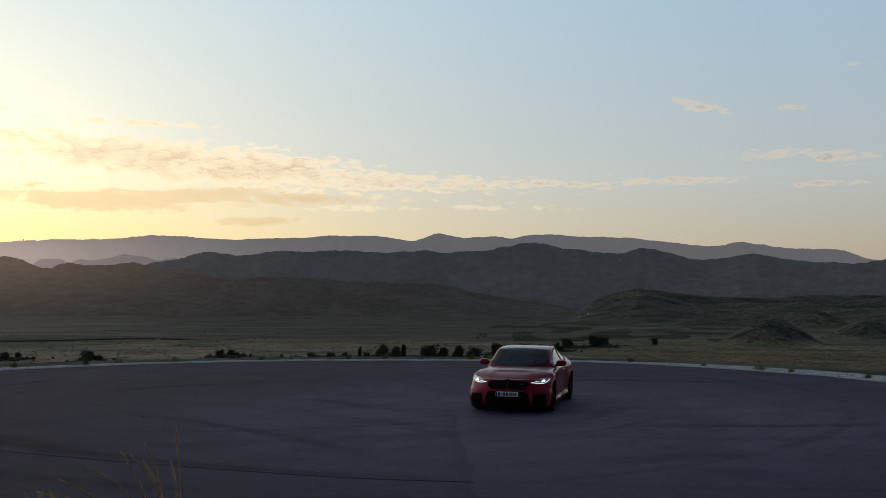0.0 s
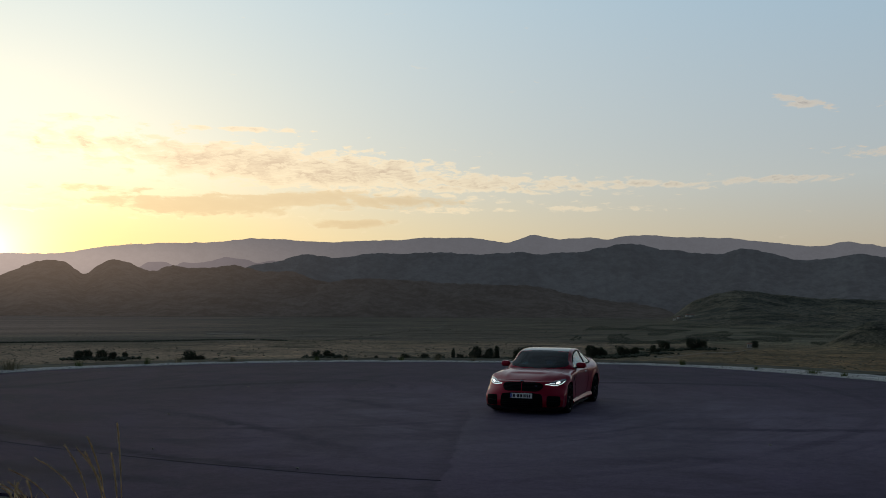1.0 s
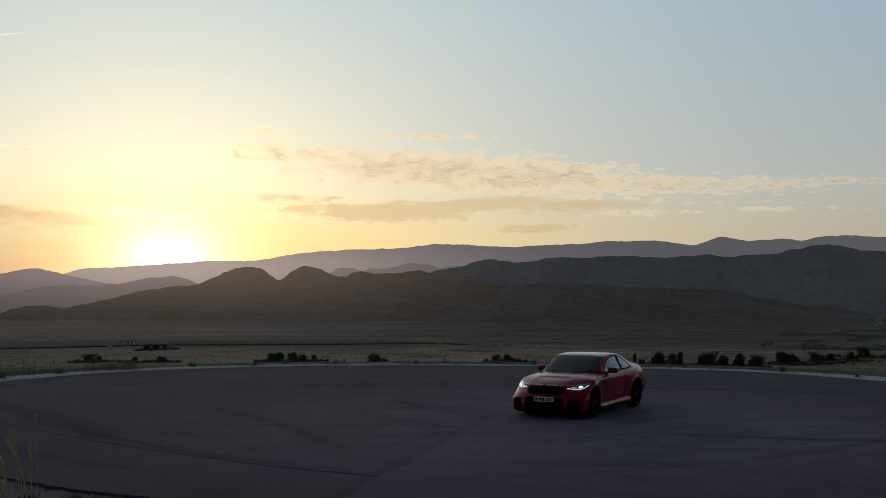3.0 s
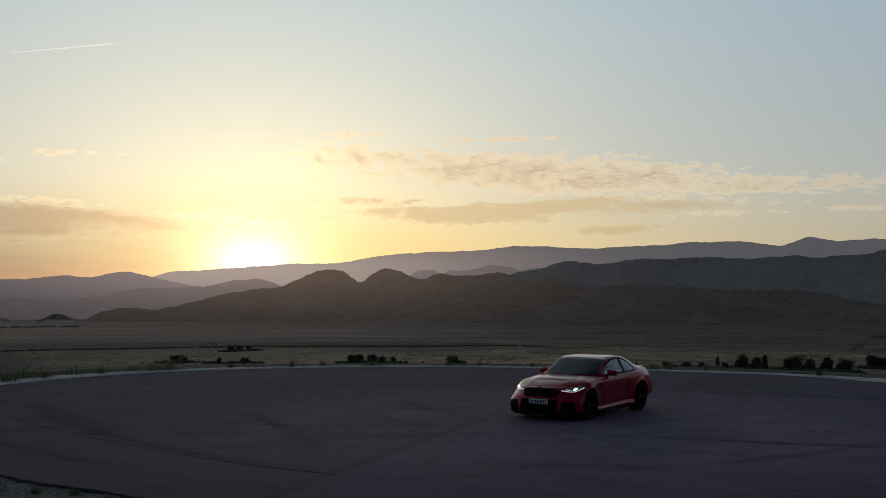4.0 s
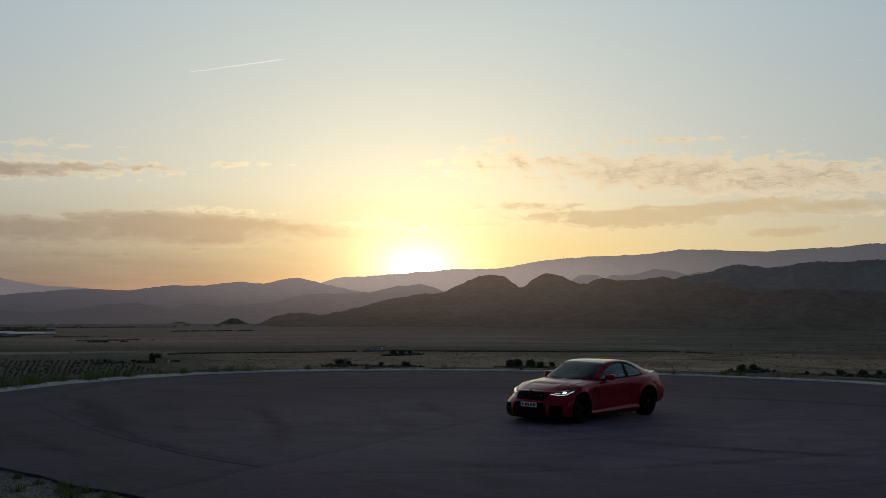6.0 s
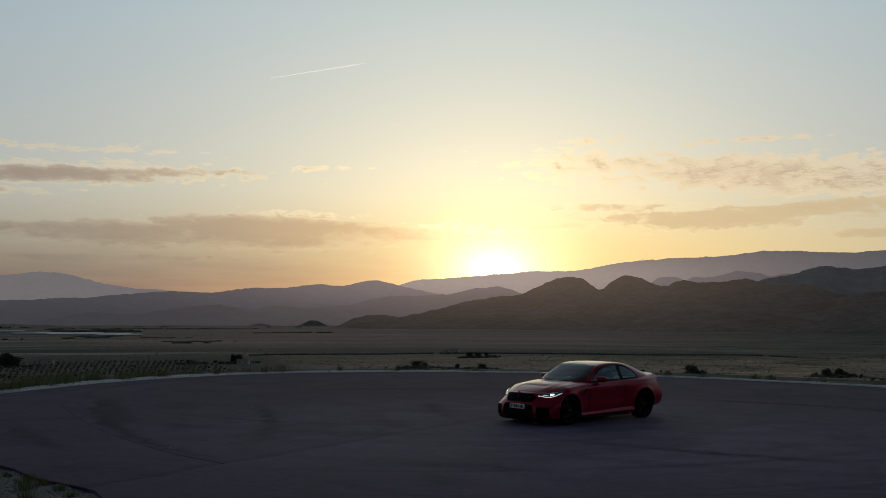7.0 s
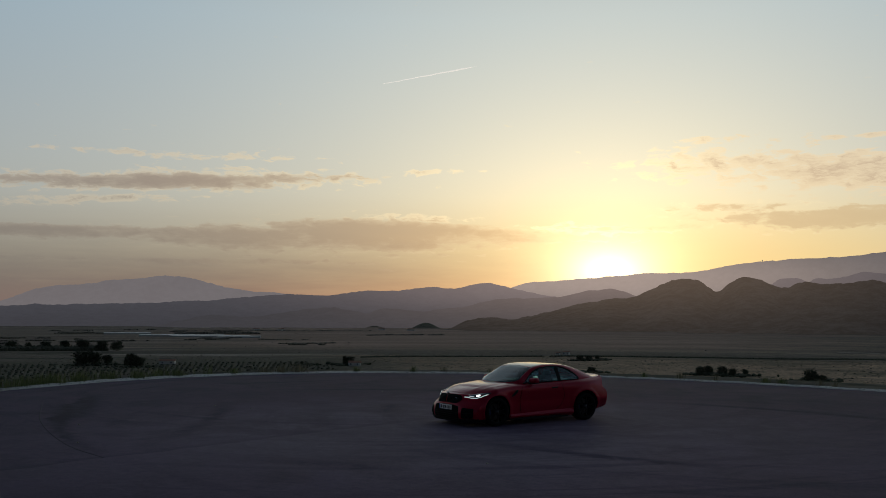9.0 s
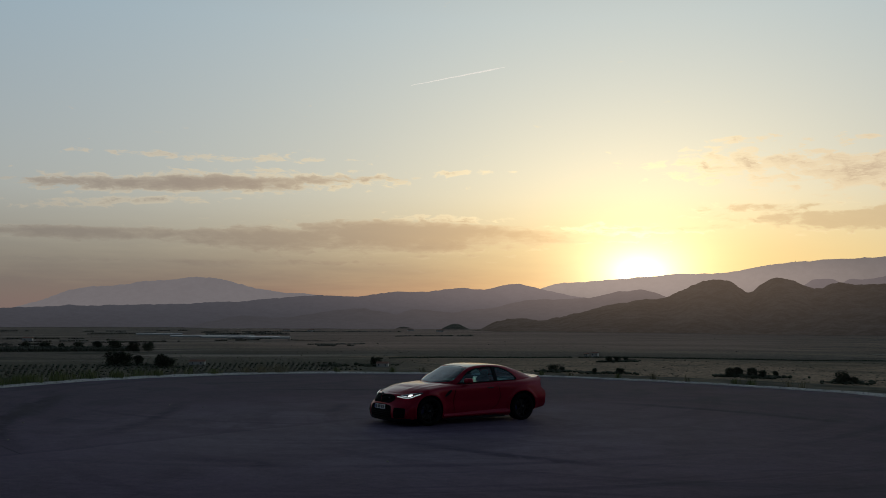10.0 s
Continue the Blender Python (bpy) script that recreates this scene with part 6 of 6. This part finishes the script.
# bonnet, doors and shut lines
wrap("bonnet", smooth_outline([(-0.42, -2.00), (0.42, -2.00), (0.66, -1.82), (0.745, -1.3), (0.765, -0.72), (0.45, -0.88), (-0.45, -0.88), (-0.765, -0.72), (-0.745, -1.3), (-0.66, -1.82)], 1), "top", C_PAINT, car, "", 0.004, 0.01, 0.05)
for view, sgn in (("left", 1), ("right", -1)):
    door = wrap("door", smooth_outline([(-0.66, 0.30), (0.40, 0.30), (0.60, 0.42), (0.70, 0.62), (0.62, 0.94), (-0.60, 0.89), (-0.68, 0.60)], 1), view, C_PAINT, car, "", 0.004, 0.01, 0.05)
    bm = bmesh.new()
    box(bm, (0.03, 0.20, 0.030), (sgn * 0.908, 0.40, 0.848), Matrix.Rotation(radians(2), 4, "X"), 0.010)
    part("door_handle", bm, C_BLACK, door, "dark door handle")
    for shut in (strip([(-0.66, 0.31), (-0.685, 0.60), (-0.61, 0.90)], 0.009), strip([(0.40, 0.29), (0.61, 0.42), (0.71, 0.62), (0.635, 0.95)], 0.009)):
        wrap("shut_line", shut, view, C_MESH, car, "", 0.0045, 0.01, 0.06)
    wrap("side_vent", smooth_outline([(-0.93, 0.66), (-0.80, 0.735), (-0.72, 0.82), (-0.77, 0.835), (-0.86, 0.78), (-0.94, 0.70)], 1), view, C_MATT, car, "black vent behind the front wheel", 0.004, 0.01)
    # side skirt: a blade with an upward-facing shelf
    ys = np.linspace(-0.98, 0.98, 24)
    bm = bmesh.new()
    rows = []
    for y in ys:
        wv = float(ease(WIDE, y))
        up = 0.05 * float(ss(y, -0.95, 0.9))
        prof = [(wv - 0.06, 0.285 + up), (wv + 0.005, 0.262 + up), (wv + 0.030, 0.215 + 0.45 * up), (wv + 0.026, 0.195 + 0.3 * up), (wv - 0.03, 0.15), (wv - 0.16, 0.15)]
        rows.append([bm.verts.new((sgn * x, y, z)) for x, z in prof])
    for a, b in zip(rows, rows[1:]):
        for i in range(5):
            bm.faces.new((a[i], a[i + 1], b[i + 1], b[i]))
    bm.faces.new(rows[0])
    bm.faces.new(rows[-1])
    bmesh.ops.recalc_face_normals(bm, faces=bm.faces)
    part("side_skirt", bm, C_PAINT, car, "red side skirt with a shelf edge")
    bm = bmesh.new()
    box(bm, (0.05, 1.7, 0.05), (sgn * 0.86, 0, 0.145), None, 0.01)
    part("skirt_blade", bm, C_MATT, car)
    # mirror
    bm = bmesh.new()
    bmesh.ops.create_uvsphere(bm, u_segments=24, v_segments=14, radius=1.0)
    for v in bm.verts:
        sq = lambda q: math.copysign(abs(q) ** 0.62, q)
        v.co = Vector((sq(v.co.x) * 0.118, sq(v.co.y) * 0.085 + 0.02 * v.co.x * sgn, sq(v.co.z) * 0.068))
        if v.co.y > 0.06:
            v.co.y = 0.06
    bm.transform(Matrix.Translation((sgn * 0.955, -0.285, 1.037)))
    mirror = part("wing_mirror", bm, C_PAINT, car, "red wing mirror", smooth=True)
    bm = bmesh.new()
    box(bm, (0.15, 0.006, 0.07), (sgn * 0.955, -0.2258, 1.037), None, 0.002)
    part("mirror_glass", bm, C_CHROME, mirror, "mirror glass")
    bm = bmesh.new()
    rod(bm, (sgn * 0.80, -0.36, 0.965), (sgn * 0.93, -0.30, 0.985), 0.018)
    rod(bm, (sgn * 0.80, -0.28, 0.965), (sgn * 0.93, -0.27, 0.985), 0.018)
    box(bm, (0.19, 0.12, 0.018), (sgn * 0.955, -0.285, 0.972), None, 0.006)
    part("mirror_stalk", bm, C_BLACK, mirror, "black stalk")
    # rear lamps
    tail = wrap("tail_lamp", smooth_outline([(sgn * u, v) for u, v in [(0.42, 0.80), (0.80, 0.80), (0.86, 0.90), (0.80, 0.945), (0.44, 0.90)]], 1), "back", C_LAMPRED, car, "dark red tail lamp", 0.012, 0.02)
    wrap("lamp_side", smooth_outline([(2.02, 0.86), (2.20, 0.83), (2.27, 0.90), (2.19, 0.935), (2.05, 0.92)], 1), view, C_LAMPRED, car, "dark red tail lamp", 0.006, 0.015)
    wrap("rear_vent", [(sgn * u, v) for u, v in [(0.56, 0.52), (0.66, 0.53), (0.68, 0.63), (0.62, 0.64)]], "back", C_MATT, car, "", 0.006, 0.012)
    for xx in (0.42, 0.55):
        bm = bmesh.new()
        turned(bm, [(-0.12, 0.048), (0.02, 0.050), (0.024, 0.047), (0.02, 0.044), (-0.10, 0.042)], 24)
        bm.transform(Matrix.Translation((sgn * xx, 2.17, 0.375)) @ Matrix.Rotation(radians(90), 4, "Z"))
        part("exhaust_tip", bm, C_RIM, car, "black exhaust pipe", smooth=True)
# boot lip and diffuser
bm = bmesh.new()
rows = []
for x in np.linspace(-0.70, 0.70, 31):
    back = 2.185 - 0.17 * (abs(x) / 0.76) ** 2.6
    up = 1.082 - 0.022 * (abs(x) / 0.76) ** 2.4
    rows.append([bm.verts.new((float(x), back + dy, up + dz)) for dy, dz in ((-0.14, -0.030), (-0.07, -0.008), (0.0, 0.014), (0.012, 0.010), (0.004, -0.03), (-0.04, -0.08))])
for a, b in zip(rows, rows[1:]):
    for i in range(6):
        j = (i + 1) % 6
        bm.faces.new((a[i], a[j], b[j], b[i]))
bm.faces.new(rows[0])
bm.faces.new(rows[-1])
bmesh.ops.recalc_face_normals(bm, faces=bm.faces)
part("boot_spoiler", bm, C_PAINT, car, "", smooth=True)
wrap("diffuser", [(-0.55, 0.50), (0.55, 0.50), (0.58, 0.57), (-0.58, 0.57)], "back", C_MATT, car, "black rear diffuser", 0.02, 0.04)


# wheels
def make_wheel(width, at, turn):
    hub = new("wheel")
    hub.parent = car
    hub.matrix_basis = pose(*at, 0, 0, turn)
    w = width / 2
    bm = bmesh.new()
    turned(bm, [(-w, 0.250), (-w - 0.008, 0.285), (-w + 0.004, 0.322), (-w + 0.03, 0.337), (0, 0.340), (w - 0.03, 0.337), (w - 0.004, 0.322), (w + 0.008, 0.285), (w, 0.250), (w - 0.02, 0.243), (-w + 0.02, 0.243), (-w, 0.250)], 64)
    bmesh.ops.recalc_face_normals(bm, faces=bm.faces)
    part("tyre", bm, C_RUBBER, hub, "black low-profile tyre", smooth=True)
    bm = bmesh.new()
    turned(bm, [(w + 0.002, 0.252), (w - 0.004, 0.243), (w - 0.03, 0.232), (-w + 0.02, 0.225), (-w, 0.25), (-w + 0.03, 0.243), (w - 0.02, 0.25), (w + 0.002, 0.252)], 64)
    bmesh.ops.recalc_face_normals(bm, faces=bm.faces)
    part("rim", bm, C_RIM, hub, "black alloy rim", smooth=True)
    for k in range(5):
        bm = bmesh.new()
        for off_ in (-0.20, 0.20):
            a = 2 * math.pi * k / 5 + off_ * 0.6
            b_ = 2 * math.pi * k / 5 + off_ * 1.25
            m = Matrix.Identity(4)
            p0 = Vector((w - 0.035, 0.055 * math.cos(a), 0.055 * math.sin(a)))
            p1 = Vector((w - 0.010, 0.236 * math.cos(b_), 0.236 * math.sin(b_)))
            d = p1 - p0
            rot = d.to_track_quat("Y", "X").to_matrix().to_4x4()
            box(bm, (0.026, d.length, 0.030), (p0 + p1) / 2, rot, 0.006)
        part("spoke", bm, C_RIM, hub, "black twin spoke")
    bm = bmesh.new()
    turned(bm, [(w - 0.012, 0.001), (w - 0.012, 0.030), (w - 0.02, 0.036), (w - 0.05, 0.07), (w - 0.08, 0.075)], 28)
    part("hub_cap", bm, C_STEEL, hub, "silver centre cap", smooth=True)
    bm = bmesh.new()
    turned(bm, [(0.01, 0.08), (0.01, 0.185), (-0.02, 0.185), (-0.02, 0.08)], 48)
    part("brake_disc", bm, C_STEEL, hub, "steel brake disc")
    bm = bmesh.new()
    box(bm, (0.08, 0.09, 0.20), (0.0, -0.16, 0.02), None, 0.015)
    part("brake_caliper", bm, C_CALIPER, hub, "blue brake caliper")


for side, y, z in WHEELS:
    make_wheel(0.275 if y < 0 else 0.285, (side * (0.800 if y < 0 else 0.808), y, 0.340), 0 if side > 0 else 180)

# cabin inside
bm = bmesh.new()
box(bm, (1.40, 0.42, 0.20), (0, -0.42, 0.90), None, 0.05)
box(bm, (1.36, 0.30, 0.10), (0, -0.60, 0.955), Matrix.Rotation(radians(12), 4, "X"), 0.03)
part("dashboard", bm, C_CABIN, car, "dark dashboard")
bm = bmesh.new()
box(bm, (1.44, 2.3, 0.06), (0, 0.6, 0.36), None, 0.01)
box(bm, (0.24, 1.3, 0.30), (0, 0.15, 0.56), None, 0.03)
part("cabin_floor", bm, C_CABIN, car)
for xx in (0.38, -0.38):
    seat = None
    bm = bmesh.new()
    box(bm, (0.50, 0.52, 0.16), (xx, 0.12, 0.56), None, 0.05)
    seat = part("seat", bm, C_SEAT, car, "black leather sports seat", smooth=True)
    bm = bmesh.new()
    box(bm, (0.48, 0.14, 0.58), (xx, 0.45, 0.84), Matrix.Rotation(radians(-20), 4, "X"), 0.05)
    part("backrest", bm, C_SEAT, seat, smooth=True)
    bm = bmesh.new()
    box(bm, (0.27, 0.09, 0.17), (xx, 0.565, 1.165), Matrix.Rotation(radians(-14), 4, "X"), 0.035)
    part("headrest", bm, C_SEAT, seat, smooth=True)
bm = bmesh.new()
box(bm, (1.15, 0.16, 0.50), (0, 1.12, 0.78), Matrix.Rotation(radians(-24), 4, "X"), 0.05)
box(bm, (1.15, 0.50, 0.16), (0, 0.90, 0.58), None, 0.05)
part("rear_bench", bm, C_SEAT, car, "black rear bench", smooth=True)
bm = bmesh.new()
box(bm, (1.2, 0.45, 0.03), (0, 1.42, 1.03), None, 0.01)
part("parcel_shelf", bm, C_CABIN, car)
bm = bmesh.new()
ringv = []
for i in range(32):
    a = 2 * math.pi * i / 32
    c = Vector((0.38 + 0.18 * math.cos(a), 0, 0.18 * math.sin(a)))
    ringv.append([bm.verts.new(c + Vector((math.cos(a) * 0.016 * math.cos(b), 0.016 * math.sin(b), math.sin(a) * 0.016 * math.cos(b)))) for b in (0, 1.05, 2.1, 3.14, 4.19, 5.24)])
for i in range(32):
    a, b = ringv[i], ringv[(i + 1) % 32]
    for k in range(6):
        bm.faces.new((a[k], a[(k + 1) % 6], b[(k + 1) % 6], b[k]))
box(bm, (0.34, 0.03, 0.05), (0.38, 0, 0), None, 0.01)
bm.transform(Matrix.Translation((0, -0.16, 0.92)) @ Matrix.Rotation(radians(-24), 4, "X"))
part("steering_wheel", bm, C_CABIN, car, "black steering wheel", smooth=True)
bm = bmesh.new()
box(bm, (0.24, 0.03, 0.07), (0, -0.16, 1.245), Matrix.Rotation(radians(-12), 4, "X"), 0.012)
part("rear_view_mirror", bm, C_CABIN, car, "dark rear-view mirror")
